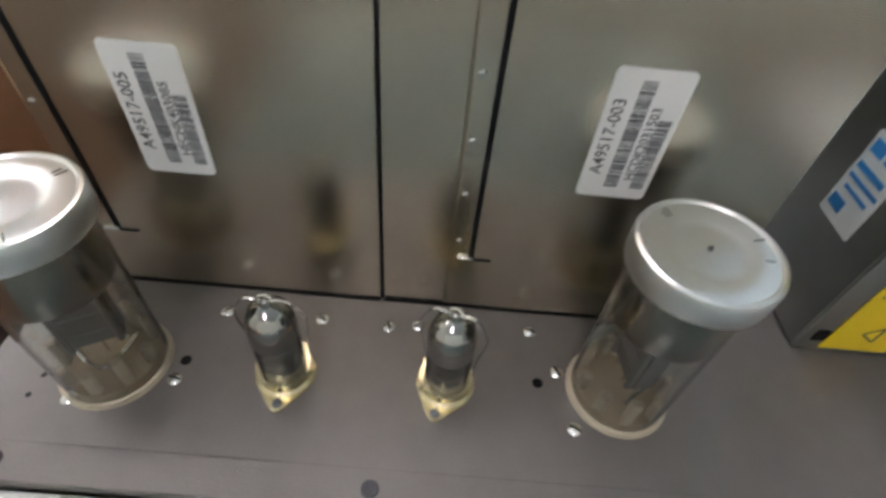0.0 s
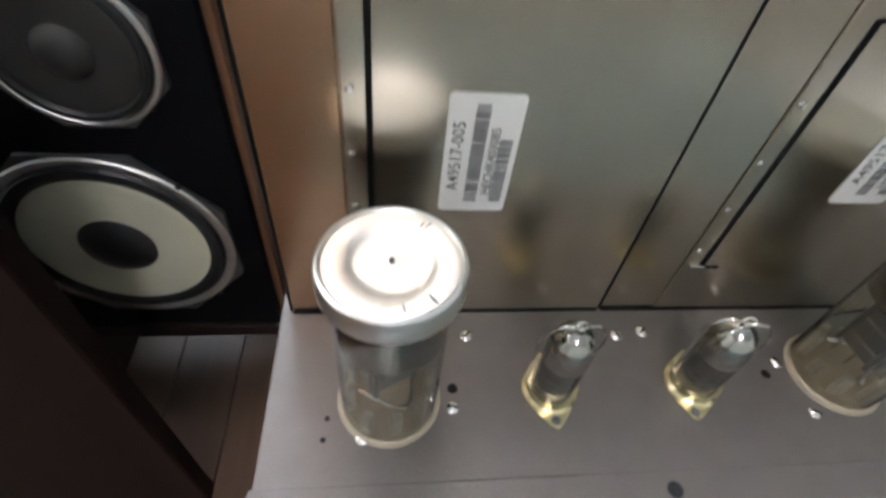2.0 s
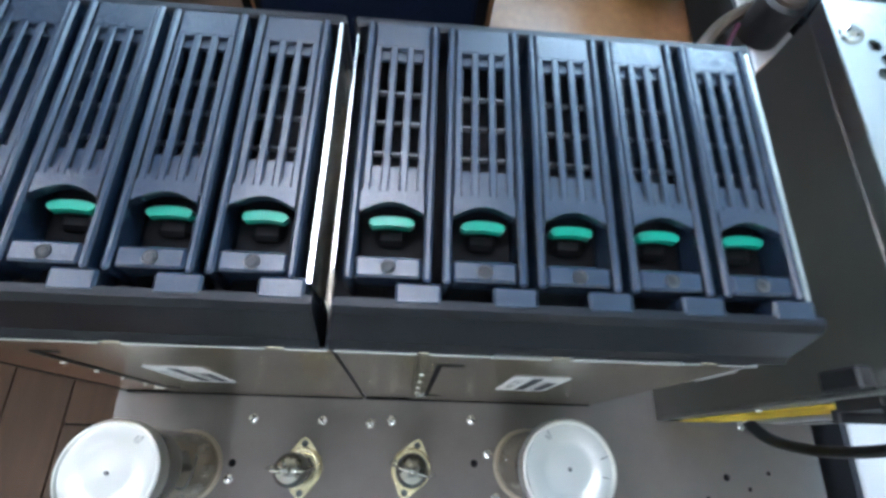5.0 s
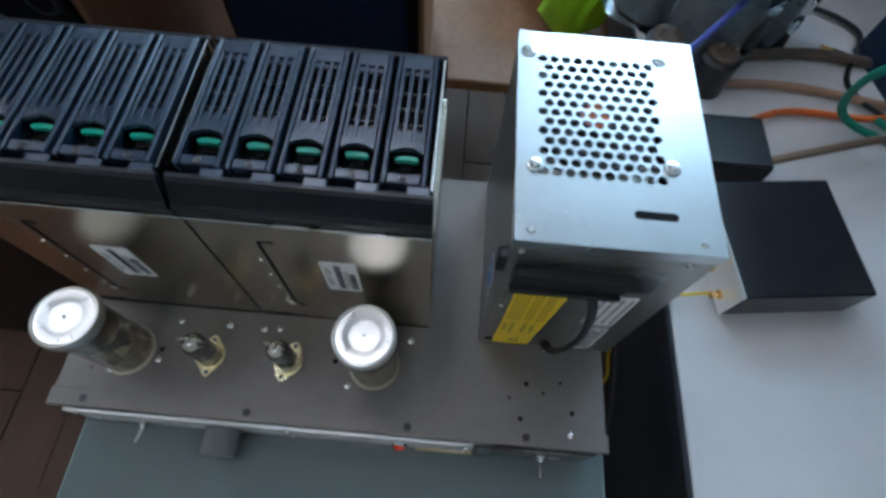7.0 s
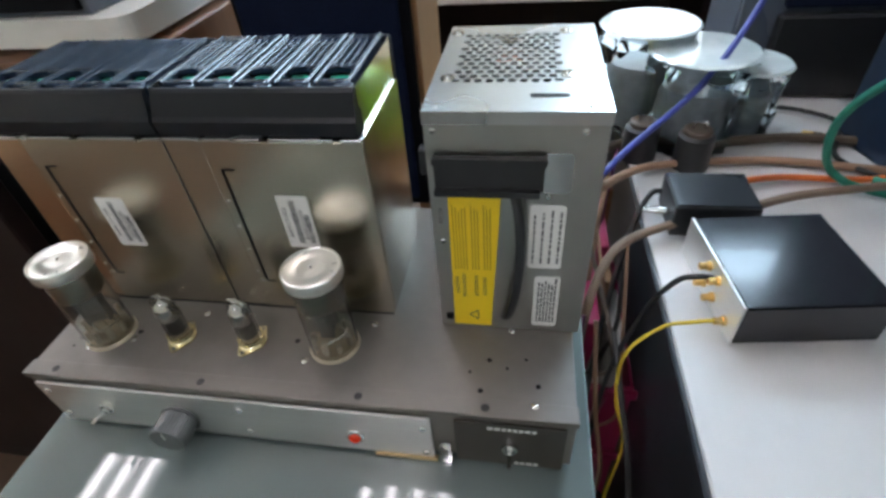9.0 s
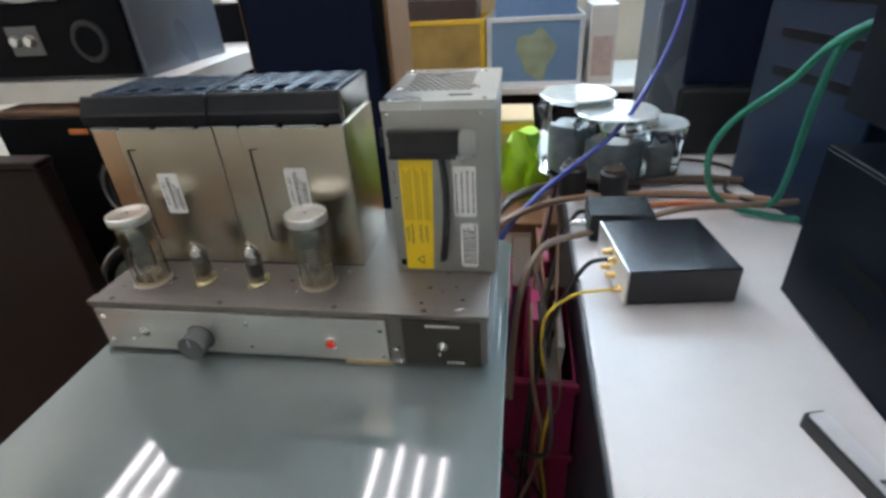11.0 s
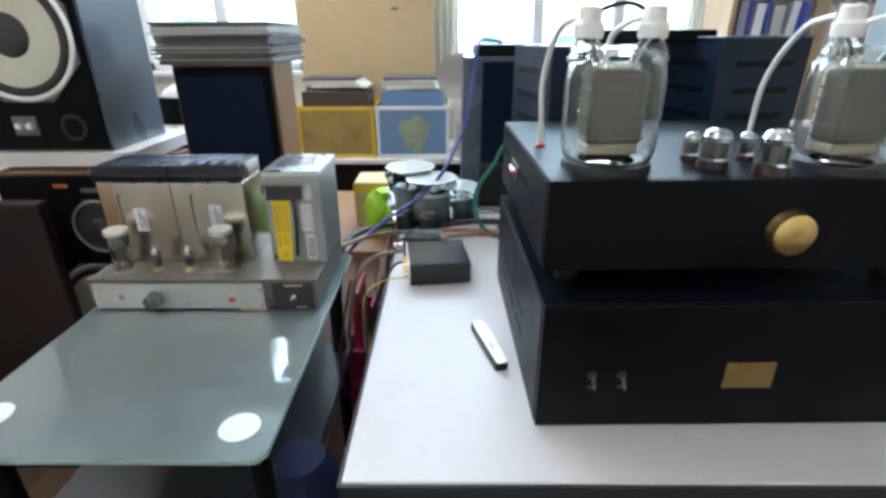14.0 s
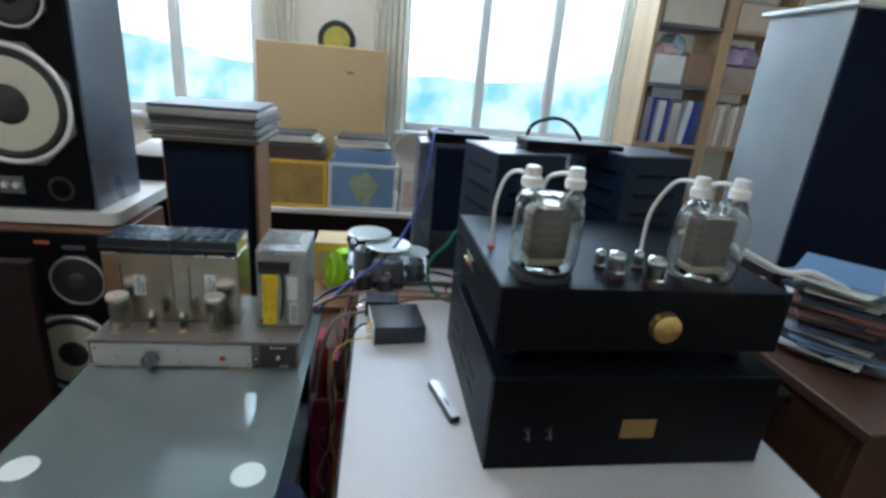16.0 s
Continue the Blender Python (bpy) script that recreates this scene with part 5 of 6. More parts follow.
# monitor under the white shelf
SY = 0.30
s1 = speaker("monitor_speaker", -0.50, -0.105, SY, 0.62, 0.30, 0.892, M_WALNUT, "walnut monitor loudspeaker with a cream cone woofer, under the shelf")
driver((-0.232, SY, 0.740), 0.076, M_CONE2, M_CONE2, s1, True, "midrange")
driver((-0.278, SY, 0.490), 0.132, M_CONE, M_BLACK, s1, True, "woofer")
part("badge", box(-0.335, -0.295, SY - 0.003, SY, 0.852, 0.862, 0.001), mat("orange_badge", (0.60, 0.16, 0.03), 0.4), s1, "small orange badge")
part("port", turned([(0.013, 0.003), (0.018, 0.003), (0.019, 0), (0.012, -0.02), (0, -0.02)], (-0.136, SY, 0.838), seg=24), M_BLACK, s1)
part("tweeter_slot", box(-0.262, -0.200, SY - 0.004, SY, 0.838, 0.850, 0.003), M_BASKET, s1)
stand = thing("speaker_stand", (-0.33, 0.5, 0), "low dark wooden stand under the monitor loudspeaker", "stand")
part("stand_top", box(-0.52, -0.09, 0.30, 0.64, 0.27, 0.30, 0.003), M_BROWN, stand)
for x in (-0.49, -0.12):
    part("stand_side", box(x - 0.015, x + 0.015, 0.32, 0.62, 0, 0.27, 0.002), M_BROWN, stand)

# white wall shelf with a larger monitor
sh = thing("wall_shelf", (-0.5, 0.55, 0.9), "white painted board shelf with rounded corner", "shelf")
part("shelf_board", outline(rounded(-1.2, -0.125, 0.345, 0.80, 0.03), 0.900, 0.938), M_SHELF, sh)
part("shelf_bracket", box(-1.2, -1.16, 0.36, 0.80, 0.0, 0.900, 0.004), M_BROWN, sh)
part("shelf_post", box(-0.545, -0.515, 0.70, 0.79, 0.0, 0.900, 0.004), M_BROWN, sh)
UY = 0.352
s2 = speaker("large_monitor_speaker", -0.555, -0.182, UY, 0.64, 0.938, 1.62, M_GREYSIDE, "large dark monitor loudspeaker with cream woofer, on the shelf")
driver((-0.365, UY, 1.235), 0.160, M_CONE, M_CONE2, s2, True, "woofer")
driver((-0.315, UY, 1.515), 0.082, M_CONE2, M_CONE2, s2, True, "midrange")
part("port", turned([(0.026, 0.003), (0.034, 0.003), (0.036, 0), (0.024, -0.03), (0, -0.03)], (-0.268, UY, 1.005), seg=30), M_BLACK, s2)
pl = part("control_plate", box(-0.43, -0.365, UY - 0.003, UY, 0.985, 1.035, 0.001), M_BASKET, s2)
for x in (-0.412, -0.383):
    part("control_knob", turned([(0, 0.010), (0.008, 0.010), (0.010, 0.003), (0.010, 0)], (x, UY - 0.003, 1.01), seg=20), M_ALU, pl, smooth=True)

# dark wooden board in front of the monitor
db = thing("dark_cabinet", (-0.8, 0.152, 0), "dark brown wooden cabinet side beside the glass table", "cabinet")
part("panel", box(-1.3, -0.257, 0.136, 0.168, 0.0, 0.846, 0.003), M_BROWN, db)
part("top_edge", box(-1.3, -0.255, 0.134, 0.170, 0.846, 0.858, 0.002), M_BROWN, db)

# ---- wooden loudspeaker with a pile of sleeves ----
BY = 0.43
s3 = speaker("bookshelf_speaker", -0.018, 0.262, BY, 0.62, 0.575, 1.160, M_OAK, "oak loudspeaker with navy grille cloth on the bench")
part("grille", box(0.000, 0.240, BY - 0.010, BY, 0.600, 1.128, 0.004), M_CLOTH, s3, "navy cloth grille")
pile = random.Random(11)
z = 1.160
k = 0
while z < 1.262:
    h = pile.choice((0.004, 0.005, 0.007, 0.010))
    c = pile.choice(((0.10, 0.10, 0.11), (0.40, 0.38, 0.34), (0.24, 0.22, 0.20), (0.50, 0.50, 0.47), (0.15, 0.12, 0.10)))
    m = Matrix.Translation((0.120 + pile.uniform(-0.008, 0.008), 0.555 + pile.uniform(-0.01, 0.01), z)) @ Matrix.Rotation(radians(pile.uniform(-4, 4)), 4, "Z")
    sl = part("record_sleeve", box(-0.154, 0.154, -0.155, 0.155, 0.0003, h, 0.0008, m=m), mat("sleeve_card", c, 0.55, 0.0, 0.15, 30))
    tagged(sl, "flat record sleeve in a pile on the loudspeaker", "record sleeve", "pile of record sleeves")
    z += h
    k += 1
lowc = thing("side_speaker", (-0.12, 0.9, 0), "narrow dark cabinet beside the oak loudspeaker", "cabinet")
part("cabinet", box(-0.30, -0.10, 0.80, 1.05, 0.30, 1.03, 0.004), M_BAFFLE, lowc)
part("wood_side", box(-0.10, -0.07, 0.80, 1.05, 0.30, 1.02, 0.003), M_WALNUT, lowc)
part("base", box(-0.28, -0.09, 0.82, 1.03, 0.0, 0.30, 0.003), M_BROWN, lowc)
part("cloth_cover", lathe([(0, 0.05), (0.05, 0.045), (0.10, 0.02), (0.11, 0), (0, 0)], (-0.20, 0.92, 1.03), 30), M_SHELF, lowc, smooth=True)

# ---- back shelf with record crates ----
KY = 1.81
bs = thing("back_shelf", (0.4, 2.05, 0), "long white-edged shelf carrying record crates below the windows", "shelf")
part("shelf_board", box(-0.55, 1.10, KY - 0.03, 2.36, 0.555, 0.585, 0.003), M_SHELF, bs)
for x in (-0.5, 1.06):
    part("shelf_end", box(x - 0.015, x + 0.015, KY, 2.36, 0.0, 0.555, 0.002), M_BROWN, bs)
part("shelf_back", box(-0.5, 1.06, 2.30, 2.33, 0.0, 0.555), M_BROWN, bs)


def crate(x0, x1, m, label, content):
    c = thing("record_crate", ((x0 + x1) / 2, KY + 0.17, 0.585), label, "crate", "record crates")
    z0, z1, d, t = 0.5855, 0.868, 0.34, 0.02
    f = bmesh.new()
    for y in (KY, KY + d - 0.012):
        for a, b_, e, g in ((x0, x1, z0, z0 + t), (x0, x1, z1 - t, z1), (x0, x0 + t, z0 + t, z1 - t), (x1 - t, x1, z0 + t, z1 - t)):
            box(a, b_, y, y + 0.012, e, g, 0.002, bm=f)
    for x in (x0, x1 - 0.008):
        box(x, x + 0.008, KY + 0.012, KY + d - 0.012, z0, z1, 0.001, bm=f)
    part("crate_frame", f, m, c)
    part("crate_bottom", box(x0 + 0.008, x1 - 0.008, KY + 0.012, KY + d - 0.012, z0, z0 + 0.006), m, c)
    gp = part("clear_panel", box(x0 + t, x1 - t, KY + 0.004, KY + 0.006, z0 + t, z1 - t), content, c, "glossy see-through front panel")
    return c


crate(-0.093, 0.337, M_CRATEY, "yellow plastic record crate with clear front", mat("amber_panel", (0.34, 0.23, 0.08), 0.12, 0.0, 0.5, 9, 0.6, 25))
crate(0.345, 0.752, M_CRATEW, "white plastic record crate holding a blue sleeve", mat("blue_sleeve", (0.16, 0.27, 0.42), 0.18, 0.0, 0.12, 9, 0.2, 25))
rnd = random.Random(4)
for x0, x1 in ((-0.075, 0.32), (0.36, 0.735)):
    for i in range(11):
        y = KY + 0.022 + 0.026 * i
        h = rnd.uniform(0.29, 0.345)
        c = rnd.choice(((0.05, 0.035, 0.03), (0.10, 0.09, 0.08), (0.35, 0.33, 0.30), (0.14, 0.20, 0.30)))
        if i == 0:
            c = (0.055, 0.035, 0.032) if x0 < 0 else (0.14, 0.25, 0.44)
            h = 0.352
        sl = part("record_sleeve", box(x0 + 0.02, x1 - 0.02, y, y + rnd.uniform(0.006, 0.02), 0.5917, 0.592 + h, 0.001), mat("sleeve_card", c, 0.5, 0.0, 0.2, 12))
        tagged(sl, "record sleeve standing in a crate", "record sleeve", "records in crates")
    for i in range(5):
        zt = 0.948 + 0.013 * i
        m = Matrix.Translation(((x0 + x1) / 2 + rnd.uniform(-0.03, 0.03), KY + 0.17, zt)) @ Matrix.Rotation(radians(rnd.uniform(-9, 9)), 4, "Z")
        bkk = part("book", box(-0.15, 0.15, -0.12, 0.12, 0.0003, 0.0125, 0.001, m=m), mat("paper_pile", rnd.choice(((0.60, 0.58, 0.52), (0.50, 0.48, 0.42), (0.06, 0.05, 0.05), (0.62, 0.60, 0.50))), 0.6))
        tagged(bkk, "thin book lying flat on the crate", "book", "books on the crates")
ob = thing("plant_print", (0.55, KY, 0.7), "faded green plant picture on the blue sleeve", "picture")
part("picture", outline([(0.555 + 0.075 * math.cos(a) * (1 + 0.25 * math.sin(3 * a)), 0.715 + 0.10 * math.sin(a) * (1 + 0.15 * math.cos(5 * a))) for a in [2 * math.pi * i / 40 for i in range(40)]], 0, 0.001, m=on_front(KY - 0.0002 + 0.004)), mat("faded_green", (0.26, 0.30, 0.20), 0.3, 0.0, 0.4, 20), ob)
wc = thing("white_carton", (0.84, KY, 0.585), "white carton with pale red print on the shelf", "carton")
part("box_body", box(0.775, 0.885, KY + 0.01, KY + 0.30, 0.5855, 0.90, 0.003), M_SHELF, wc)
part("print_panel", box(0.79, 0.872, KY + 0.008, KY + 0.0105, 0.62, 0.78), mat("faded_red", (0.55, 0.42, 0.38), 0.6, 0.0, 0.3, 30), wc)

# beige board with a record above
bd = thing("beige_board", (0.28, 2.17, 0.585), "large beige hardboard case leaning below the window pier", "case")
part("board", box(-0.125, 0.665, 2.165, 2.23, 0.5855, 1.515, 0.008, 2), M_BEIGE, bd)
part("catch", box(0.42, 0.46, 2.160, 2.165, 1.36, 1.372, 0.002), M_BASKET, bd)
lp = thing("vinyl_record", (0.30, 2.3, 1.6), "black vinyl record with a yellow centre label on the wall", "record")
part("disc", turned([(0, 0.002), (0.120, 0.002), (0.121, 0.001), (0.120, 0), (0, 0)], (0.335, 2.385, 1.555), seg=56), M_BLACK, lp, smooth=True)
part("centre_label", turned([(0, 0.0035), (0.085, 0.0035), (0.085, 0.002)], (0.335, 2.385, 1.555), seg=40), mat("yellow_centre", (0.50, 0.45, 0.08), 0.5, 0.0, 0.3, 30), lp)

# ---- big loudspeaker, table and magazines on the right ----
# gloss black cabinet in grey: the window's reflection is put into the colour
s4 = speaker("tall_speaker", 2.18, 2.70, 0.46, 0.87, 0.80, 1.735, mat("gloss_black_window_sheen", (0.21, 0.23, 0.25), 0.24, 0.0, 0.1, 10, coat=0.6), "tall dark floor loudspeaker, window reflection painted grey on its gloss black side", M_CLOTH)
part("top_cover", box(2.15, 2.72, 0.44, 0.89, 1.735, 1.752, 0.004), M_SHELF, s4, "white sheet on top")
M_MAHOGANY = mat("mahogany_veneer", (0.075, 0.034, 0.021), 0.5, 0.0, 0.35, 9, 0.04, 150, 0.1, (6, 6, 0.6), spec=0.35)
wt2 = thing("side_table", (2.3, 0.3, 0), "dark brown wooden table under the big loudspeaker", "table")
part("tabletop", box(1.86, 2.9, -0.32, 1.05, 0.635, 0.672, 0.004), M_MAHOGANY, wt2)
part("front_board", box(1.90, 2.86, -0.28, -0.25, 0.0, 0.635, 0.002), M_MAHOGANY, wt2)
part("side_board", box(1.90, 1.93, -0.25, 1.0, 0.0, 0.635, 0.002), M_MAHOGANY, wt2)
part("riser", box(2.16, 2.74, 0.44, 0.98, 0.672, 0.80, 0.004), M_BROWN, wt2)
rnd = random.Random(21)
z = 0.672
while z < 0.93:
    h = rnd.choice((0.004, 0.006, 0.009, 0.012))
    m = Matrix.Translation((2.10 + rnd.uniform(-0.03, 0.03) + (0.93 - z) * 0.12, 0.10 + rnd.uniform(-0.03, 0.03), z)) @ Matrix.Rotation(radians(35 + rnd.uniform(-24, 24)), 4, "Z")
    c = rnd.choice(((0.60, 0.60, 0.58), (0.16, 0.26, 0.40), (0.50, 0.47, 0.40), (0.05, 0.05, 0.07), (0.66, 0.66, 0.66), (0.20, 0.08, 0.06), (0.03, 0.04, 0.06)))
    mg = part("magazine", box(-0.15, 0.15, -0.11, 0.11, 0.0003, h, 0.0008, m=m), mat("magazine_paper", c, 0.4, 0.0, 0.2, 15))
    tagged(mg, "glossy magazine in an untidy stack on the table", "magazine", "stack of magazines")
    z += h
white_rod = cable("white_lead", [(1.55, 0.20, 0.93), (1.80, 0.30, 0.86), (2.05, 0.36, 0.80)], 0.012, M_WHITE, "thick white lead towards the big loudspeaker")
ws = thing("desk_extension", (1.75, 0.3, 0), "dark brown low board beside the white desk", "board")
part("board", box(1.60, 1.85, -0.1, 1.0, 0.60, 0.63, 0.003), M_BROWN, ws)
part("support", box(1.62, 1.83, 0.0, 0.9, 0.0, 0.60, 0.003), M_BROWN, ws)

# ---- book shelf at the window ----
# wood lightened to imitate window flare washing over the bookcase
M_WASHED_WOOD = mat("flare_washed_wood", (0.44, 0.29, 0.17), 0.5, 0.0, 0.25, 9, 0.04, 200, 0.1, (8, 8, 0.6))
bc = thing("bookcase", (2.6, 2.05, 0), "open wooden bookcase crowded with boxes and binders", "bookcase")
for x in (2.24, 2.70, 3.12):
    part("upright", box(x - (0.034 if x == 2.70 else 0.014), x + (0.034 if x == 2.70 else 0.014), 1.90, 2.20, 0.0, 2.25, 0.002), M_WASHED_WOOD, bc)
LEVELS = (0.55, 1.10, 1.46, 1.80, 2.12)
for zz in LEVELS:
    part("shelf_board", box(2.254, 2.666, 1.90, 2.20, zz - 0.011, zz + 0.011, 0.002), M_BASKET if zz > 1.2 else M_WASHED_WOOD, bc)
    part("shelf_board", box(2.734, 3.106, 1.90, 2.20, zz - 0.011, zz + 0.011, 0.002), M_WASHED_WOOD, bc)


def shelf_item(name, x0, x1, z0, z1, color, label, category, lean=0.0, y0=1.912, y1=2.14):
    m = Matrix.Translation(((x0 + x1) / 2, 0, z0)) @ Matrix.Rotation(radians(lean), 4, "Y")
    # the factor 1.35 paints the same flare into the card colours
    o = part(name, box((x0 - x1) / 2, (x1 - x0) / 2, y0, y1, 0.0006, z1 - z0, 0.003, m=m), mat(name + "_card", tuple(min(0.8, 1.35 * k) for k in color), 0.5, 0.0, 0.18, 12))
    return tagged(o, label, category, "bookcase contents")


Z1, Z2, Z3 = 1.111, 1.471, 1.811
for x, w, h, c, ln in ((2.275, 0.045, 0.27, (0.20, 0.19, 0.24), 0), (2.325, 0.020, 0.28, (0.02, 0.03, 0.20), 0), (2.355, 0.050, 0.26, (0.50, 0.50, 0.52), 2), (2.410, 0.022, 0.27, (0.03, 0.05, 0.24), 3), (2.455, 0.060, 0.25, (0.34, 0.32, 0.31), 0), (2.530, 0.040, 0.27, (0.52, 0.52, 0.54), 5), (2.575, 0.024, 0.27, (0.02, 0.04, 0.26), 6), (2.620, 0.034, 0.27, (0.05, 0.06, 0.18), 0)):
    shelf_item("binder", x, x + w, Z1, Z1 + h, c, "blue or grey office binder standing on a bookcase shelf", "binder", ln)
shelf_item("drawer_tray", 2.30, 2.50, Z1 + 0.272, Z1 + 0.335, (0.23, 0.22, 0.24), "flat grey paper tray lying on the binders", "tray")
for k in range(9):
    shelf_item("catalogue", 2.745 + 0.034 * k, 2.775 + 0.034 * k, Z1, Z1 + 0.25 + 0.012 * (k % 3), ((0.40, 0.33, 0.28), (0.52, 0.47, 0.42), (0.30, 0.24, 0.22))[k % 3], "thick catalogue standing on a bookcase shelf", "book", 1.5 * (k % 2))
shelf_item("carton", 2.265, 2.475, Z2, Z2 + 0.165, (0.62, 0.58, 0.55), "white carton on a bookcase shelf", "carton")
shelf_item("carton", 2.485, 2.655, Z2, Z2 + 0.190, (0.20, 0.115, 0.075), "brown cardboard carton on a bookcase shelf", "carton")
shelf_item("carton", 2.275, 2.640, Z3, Z3 + 0.200, (0.42, 0.36, 0.30), "wide beige carton on the top bookcase shelf", "carton")
shelf_item("carton", 2.745, 3.000, Z2, Z2 + 0.130, (0.26, 0.20, 0.17), "brown cardboard carton on a bookcase shelf", "carton")
shelf_item("carton", 2.745, 3.060, Z3, Z3 + 0.150, (0.38, 0.30, 0.24), "beige carton on the top bookcase shelf", "carton")


def soft_bag(x, y, z, rx, ry, h, color, label):
    b = lathe([(0, h), (0.35, h * 0.97), (0.75, h * 0.80), (1.0, h * 0.45), (0.95, h * 0.12), (0.7, 0.0), (0, 0)], None, 40)
    for v in b.verts:
        k = noise.noise(Vector((v.co.x * 3, v.co.y * 3, v.co.z * 20)) + Vector((x * 9, 0, 0)))
        v.co = Vector((x + v.co.x * rx * (1 + 0.22 * k), y + v.co.y * ry * (1 + 0.22 * k), z + max(0.0, v.co.z * (1 + 0.25 * k))))
    g = thing("plastic_bag", (x, y, z), label, "bag", "bags on the bookcase")
    part("bag_body", b, mat("bag_film", color, 0.25, 0.0, 0.25, 25, 0.6, 60), g, smooth=True)


soft_bag(2.36, 2.02, Z2 + 0.166, 0.10, 0.09, 0.075, (0.66, 0.46, 0.47), "pink and white crumpled bag on a carton")
soft_bag(2.44, 2.05, Z2 + 0.166, 0.09, 0.08, 0.130, (0.45, 0.58, 0.66), "pale blue crumpled bag on a carton")
soft_bag(2.86, 2.00, Z2 + 0.131, 0.15, 0.10, 0.120, (0.40, 0.30, 0.46), "lilac plastic bag stuffed on the bookcase")
soft_bag(2.88, 2.00, Z3 + 0.151, 0.16, 0.10, 0.110, (0.62, 0.60, 0.58), "white plastic bag stuffed on the bookcase")

# ---- low cabinet under the wide window ----
cl = thing("low_cabinet", (1.65, 1.6, 0), "low dark cabinet with papers under the wide window", "cabinet")
part("cabinet_body", box(1.30, 2.20, 1.45, 2.10, 0.0, 0.98, 0.004), M_BAFFLE, cl)
for i in range(4):
    m = Matrix.Translation((2.02 + 0.01 * (i % 2), 1.65, 0.98 + 0.016 * i)) @ Matrix.Rotation(radians(6 * (i % 3) - 5), 4, "Z")
    tagged(part("book", box(-0.14, 0.14, -0.10, 0.10, 0.0003, 0.0155, 0.001, m=m), mat("paper_pile", ((0.5, 0.48, 0.45), (0.1, 0.1, 0.12), (0.6, 0.55, 0.5), (0.2, 0.1, 0.1))[i], 0.6)), "book lying on the low cabinet", "book", "books on the cabinet")

# ---- between table and desk ----
for zb, zt in ((0.0, 0.195), (0.1955, 0.395)):
    pk = thing("magenta_crate", (0.53, 0.36, zb), "magenta plastic crate on the floor between the tables" if zb == 0 else "magenta plastic crate stacked on another crate", "crate", "magenta crates")
    X0, X1, Y0, Y1 = 0.448, 0.612, 0.20, 0.52
    for q in ((X0, X1, Y0, Y0 + 0.005), (X0, X1, Y1 - 0.005, Y1), (X0, X0 + 0.005, Y0 + 0.005, Y1 - 0.005), (X1 - 0.005, X1, Y0 + 0.005, Y1 - 0.005)):
        part("wall", box(*q, zb, zt, 0.001), M_PINK, pk)
    part("rim", box(X0 - 0.006, X1 + 0.006, Y0 - 0.010, Y0 - 0.0004, zt - 0.022, zt, 0.003), M_PINK, pk)
    part("bottom", box(X0 + 0.005, X1 - 0.005, Y0 + 0.005, Y1 - 0.005, zb, zb + 0.005), M_PINK, pk)
for x, y, h, c, tl in ((0.478, 0.30, 0.36, (0.42, 0.02, 0.07), 6), (0.510, 0.28, 0.33, (0.40, 0.02, 0.10), 10), (0.548, 0.27, 0.28, (0.50, 0.50, 0.48), 12), (0.575, 0.36, 0.34, (0.33, 0.20, 0.11), 3), (0.590, 0.40, 0.38, (0.36, 0.02, 0.09), 0)):
    m = Matrix.Translation((x, y, 0.203)) @ Matrix.Rotation(radians(tl - 6), 4, "Y")
    tagged(part("book", box(-0.010, 0.010, -0.07, 0.07, 0.0, h, 0.002, m=m), mat("book_cover", c, 0.4, 0.0, 0.15, 20)), "book leaning in the magenta crate", "book", "books in the crate")
bl = thing("blue_bag", (0.50, -0.12, 0), "dark blue cloth bag hanging beside the glass table", "bag")
b = lathe([(0, 0.50), (0.05, 0.49), (0.075, 0.42), (0.08, 0.25), (0.07, 0.02), (0, 0)], (0.455, -0.30, 0.0), 36)
for v in b.verts:
    v.co += Vector((noise.noise(v.co * 14), noise.noise(v.co * 15 + Vector((4, 0, 0))), 0)) * 0.02
part("bag_body", b, mat("navy_cloth", (0.012, 0.014, 0.07), 0.7, 0.0, 0.3, 40), bl, smooth=True)

# ---- cables ----
cable("blue_cable", [(0.44, 0.21, 0.55), (0.465, 0.22, 0.680), (0.545, 0.34, 0.728), (0.690, 0.48, 0.800), (0.785, 0.58, 0.940), (0.82, 0.62, 1.10), (0.835, 0.66, 1.20), (0.86, 0.74, 1.215), (0.92, 0.78, 1.206)], 0.0050, M_CBLUE, "thick blue cable rising over the desk")
cable("green_rope", [(0.93, 0.15, 1.03), (0.880, 0.20, 0.986), (0.860, 0.25, 0.925), (0.828, 0.32, 0.853), (0.818, 0.36, 0.785), (0.838, 0.38, 0.715), (0.875, 0.38, 0.680), (0.93, 0.36, 0.671), (0.99, 0.34, 0.671)], 0.0055, M_CGREEN, "green braided cord looping over the desk")
cable("green_rope", [(0.925, 0.40, 0.671), (0.925, 0.33, 0.71), (0.921, 0.30, 0.782), (0.90, 0.25, 0.90), (0.89, 0.20, 0.985), (0.93, 0.16, 1.02)], 0.0055, M_CGREEN, "green braided cord looping over the desk")
cable("tan_cable", [(0.43, 0.19, 0.72), (0.455, 0.21, 0.716), (0.520, 0.30, 0.708), (0.62, 0.42, 0.676), (0.79, 0.45, 0.672), (0.93, 0.43, 0.672), (1.05, 0.40, 0.676), (1.20, 0.42, 0.672)], 0.0065, M_CTAN, "tan round cable crossing the desk")
cable("brown_cable", [(0.43, 0.22, 0.62), (0.455, 0.27, 0.700), (0.50, 0.40, 0.690), (0.60, 0.50, 0.675), (0.72, 0.50, 0.674), (0.86, 0.52, 0.674), (1.02, 0.50, 0.674), (1.25, 0.48, 0.674)], 0.0085, M_CBROWN, "thick brown cable across the desk")
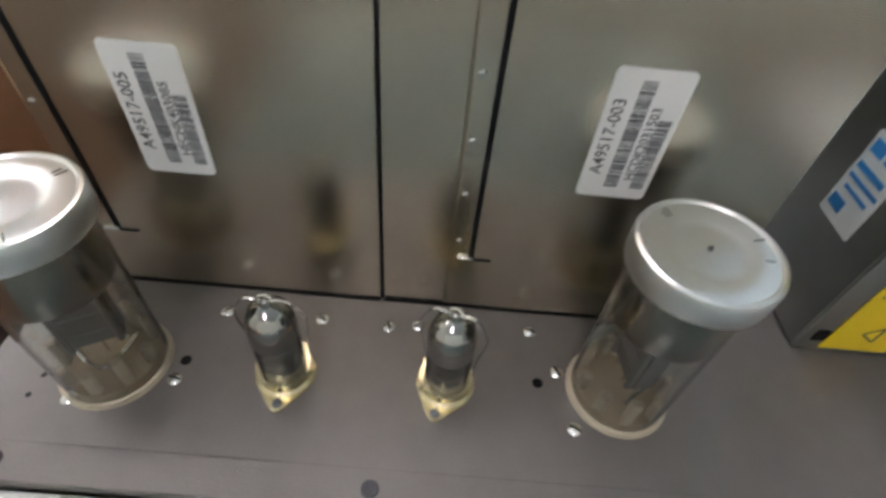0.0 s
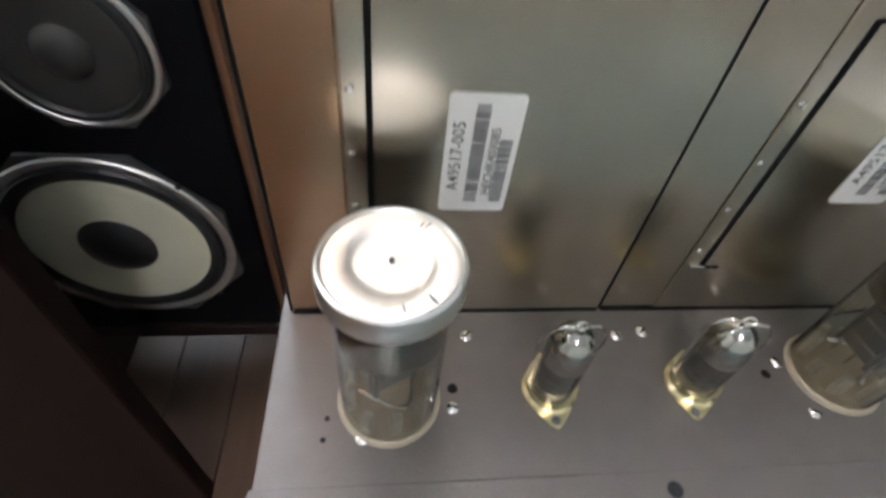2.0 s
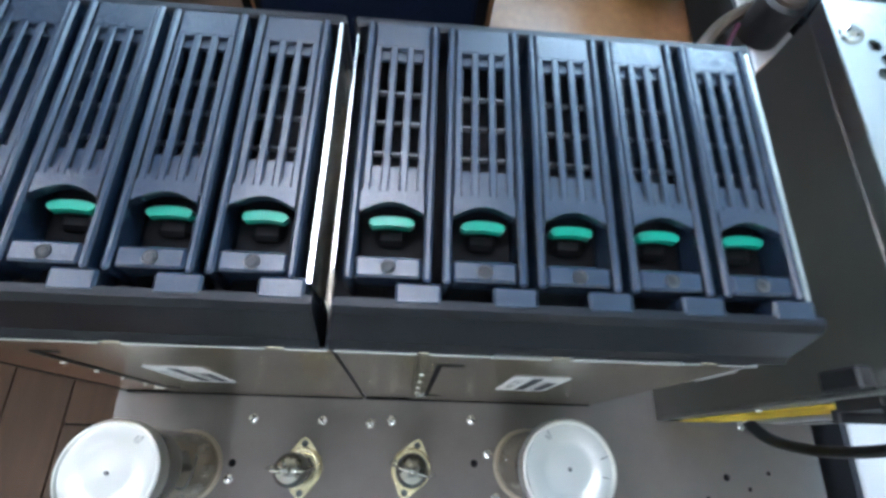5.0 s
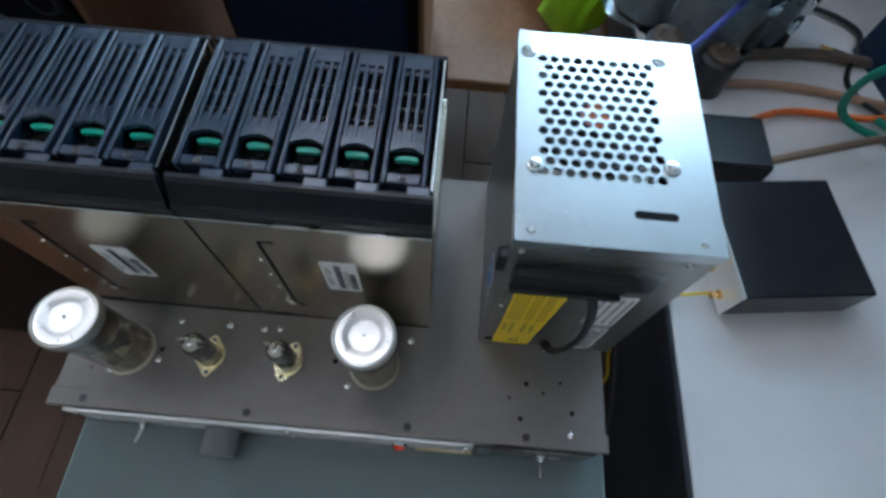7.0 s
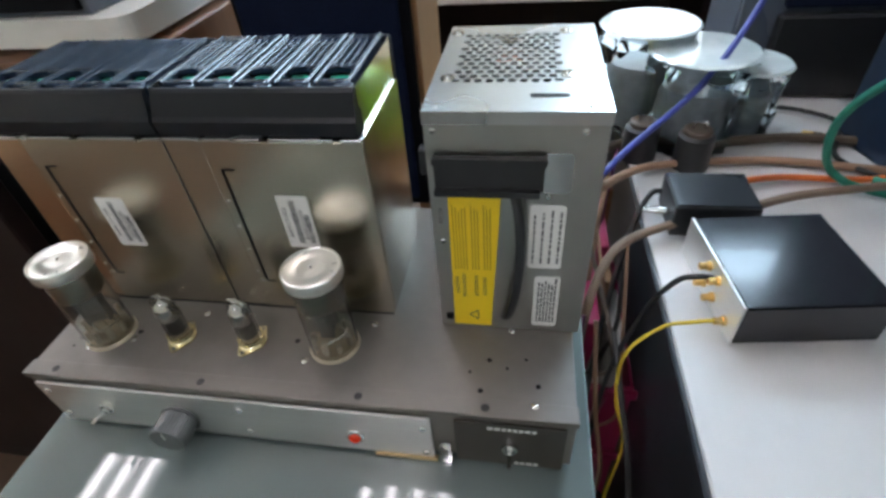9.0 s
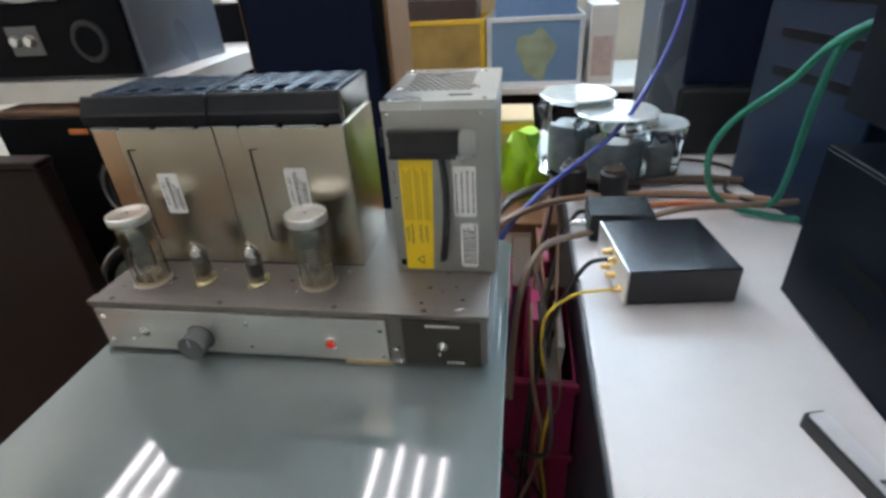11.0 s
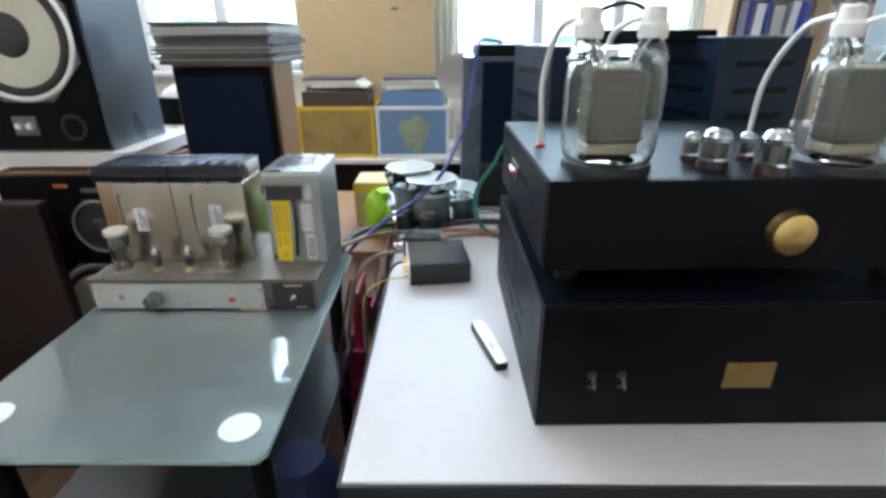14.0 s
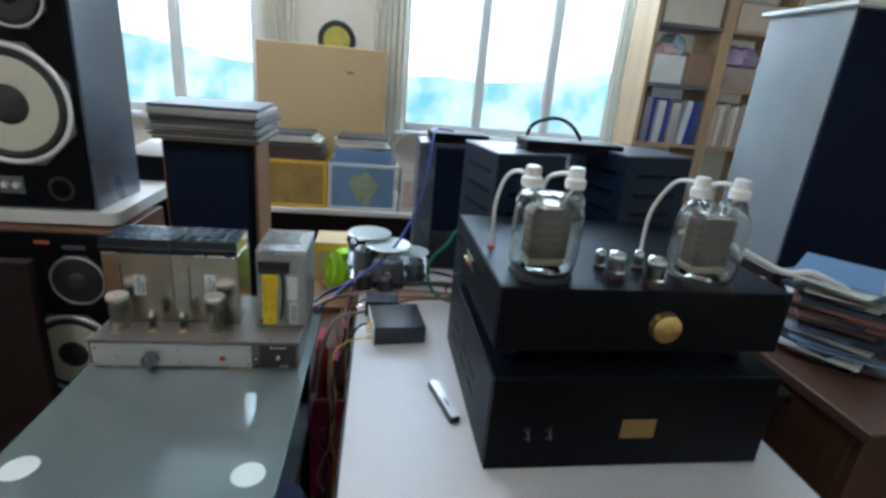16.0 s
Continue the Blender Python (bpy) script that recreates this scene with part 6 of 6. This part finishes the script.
cable("brown_cable", [(0.49, 0.05, 0.50), (0.50, 0.12, 0.63), (0.537, 0.20, 0.684), (0.617, 0.265, 0.680), (0.70, 0.275, 0.700), (0.77, 0.29, 0.715), (0.90, 0.34, 0.700), (1.0, 0.36, 0.70)], 0.0060, mat("taupe_cable", (0.20, 0.14, 0.10), 0.5), "taupe cable over the small boxes")
cable("orange_cable", [(0.728, 0.365, 0.685), (0.80, 0.40, 0.673), (0.92, 0.40, 0.672), (1.02, 0.43, 0.672), (1.15, 0.46, 0.672)], 0.0050, M_CORANGE, "bright orange cable on the desk")
cable("yellow_wire", [(0.640, 0.100, DZ + 0.015), (0.612, 0.097, DZ + 0.013), (0.578, 0.090, DZ + 0.008), (0.540, 0.065, 0.650), (0.536, 0.04, 0.60), (0.55, 0.02, 0.54), (0.54, 0.0, 0.44), (0.55, 0.0, 0.30), (0.53, 0.0, 0.03)], 0.0022, M_CYELLOW, "thin yellow wire hanging over the desk edge")
cable("black_cable", [(0.622, 0.34, DZ + 0.02), (0.60, 0.33, DZ + 0.018), (0.57, 0.28, DZ - 0.03), (0.54, 0.20, 0.52), (0.52, 0.12, 0.36), (0.50, 0.1, 0.02)], 0.0042, M_BLACK, "black cable hanging behind the desk edge")
cable("black_cable", [(0.640, 0.145, DZ + 0.036), (0.622, 0.147, DZ + 0.035), (0.60, 0.15, DZ + 0.02), (0.570, 0.14, 0.63), (0.535, 0.10, 0.53), (0.52, 0.05, 0.3), (0.53, 0.02, 0.02)], 0.0035, M_BLACK, "black cable hanging behind the desk edge")
cable("black_cable", [(0.76, 0.60, 0.672), (0.86, 0.64, 0.672), (0.95, 0.58, 0.672), (0.90, 0.46, 0.672), (0.98, 0.38, 0.672), (1.1, 0.36, 0.672)], 0.0042, M_BLACK, "black cable coiled on the desk")
rnd = random.Random(6)
for i in range(9):
    x = rnd.uniform(0.495, 0.575)
    y = rnd.uniform(-0.05, 0.42)
    c = rnd.choice((M_BLACK, M_BLACK, M_CBROWN, M_CTAN, mat("plum_cable", (0.08, 0.01, 0.05), 0.4)))
    pts = [(x, y + 0.1, rnd.uniform(0.60, 0.68))]
    for q in range(4):
        pts.append((x + rnd.uniform(-0.03, 0.03), y + rnd.uniform(-0.05, 0.05), 0.52 - 0.13 * q))
    pts.append((x + rnd.uniform(-0.04, 0.04), y - 0.1, 0.012))
    cable("hanging_cable", pts, rnd.uniform(0.0022, 0.0042), c, "loose cable hanging between the tables")
for i in range(7):
    x, y = rnd.uniform(0.50, 0.58), rnd.uniform(-0.5, 0.0)
    pts = [(x + rnd.uniform(-0.06, 0.06) , y + 0.1 * q, 0.012 + 0.02 * rnd.random()) for q in range(5)]
    cable("floor_cable", pts, rnd.uniform(0.003, 0.005), rnd.choice((M_BLACK, M_CBROWN, M_CTAN, M_CORANGE)), "loose cable lying on the floor")
for y, z, m in ((0.282, DZ + 0.028, M_CHROME), (0.302, DZ + 0.014, M_CHROME)):
    pg = thing("phono_plug", (0.61, y, z), "slim nickel phono plug at the junction box", "plug", "phono plugs")
    part("shell", lathe([(0, 0), (0.0045, 0.001), (0.005, 0.004), (0.005, 0.018), (0.003, 0.022), (0.003, 0.030), (0, 0.030)], None, 16, m=Matrix.Translation((0.618, y, z)) @ Matrix.Rotation(radians(-90), 4, "Y")), m, pg, smooth=True)
gp = thing("phono_plug", (0.93, 0.52, 0.674), "gold phono plug lying among the cables", "plug", "phono plugs")
part("shell", sweep([(0.875, 0.535, 0.674), (0.925, 0.515, 0.674)], 0.006, 12, 1), M_GOLD, gp)

# ---- floor planks ----
plank_meshes = {}
for i in range(46):
    y = YF
    for ln in ((1.5, 1.5, 1.5, 0.9), (0.75, 1.5, 1.5, 1.65))[i % 2]:
        if ln not in plank_meshes:
            me = bpy.data.meshes.new("plank")
            pb = box(-0.0595, 0.0595, 0.002 - ln / 2, ln / 2 - 0.002, -0.012, 0.0, 0.0012)
            pb.to_mesh(me), pb.free()
            me.materials.append(M_FLOOR)
            plank_meshes[ln] = me
        o = new("plank", plank_meshes[ln])
        o.parent = fl
        o.matrix_basis = pose(XL + 0.0605 + 0.1215 * i, y + ln / 2, 0)
        y += ln
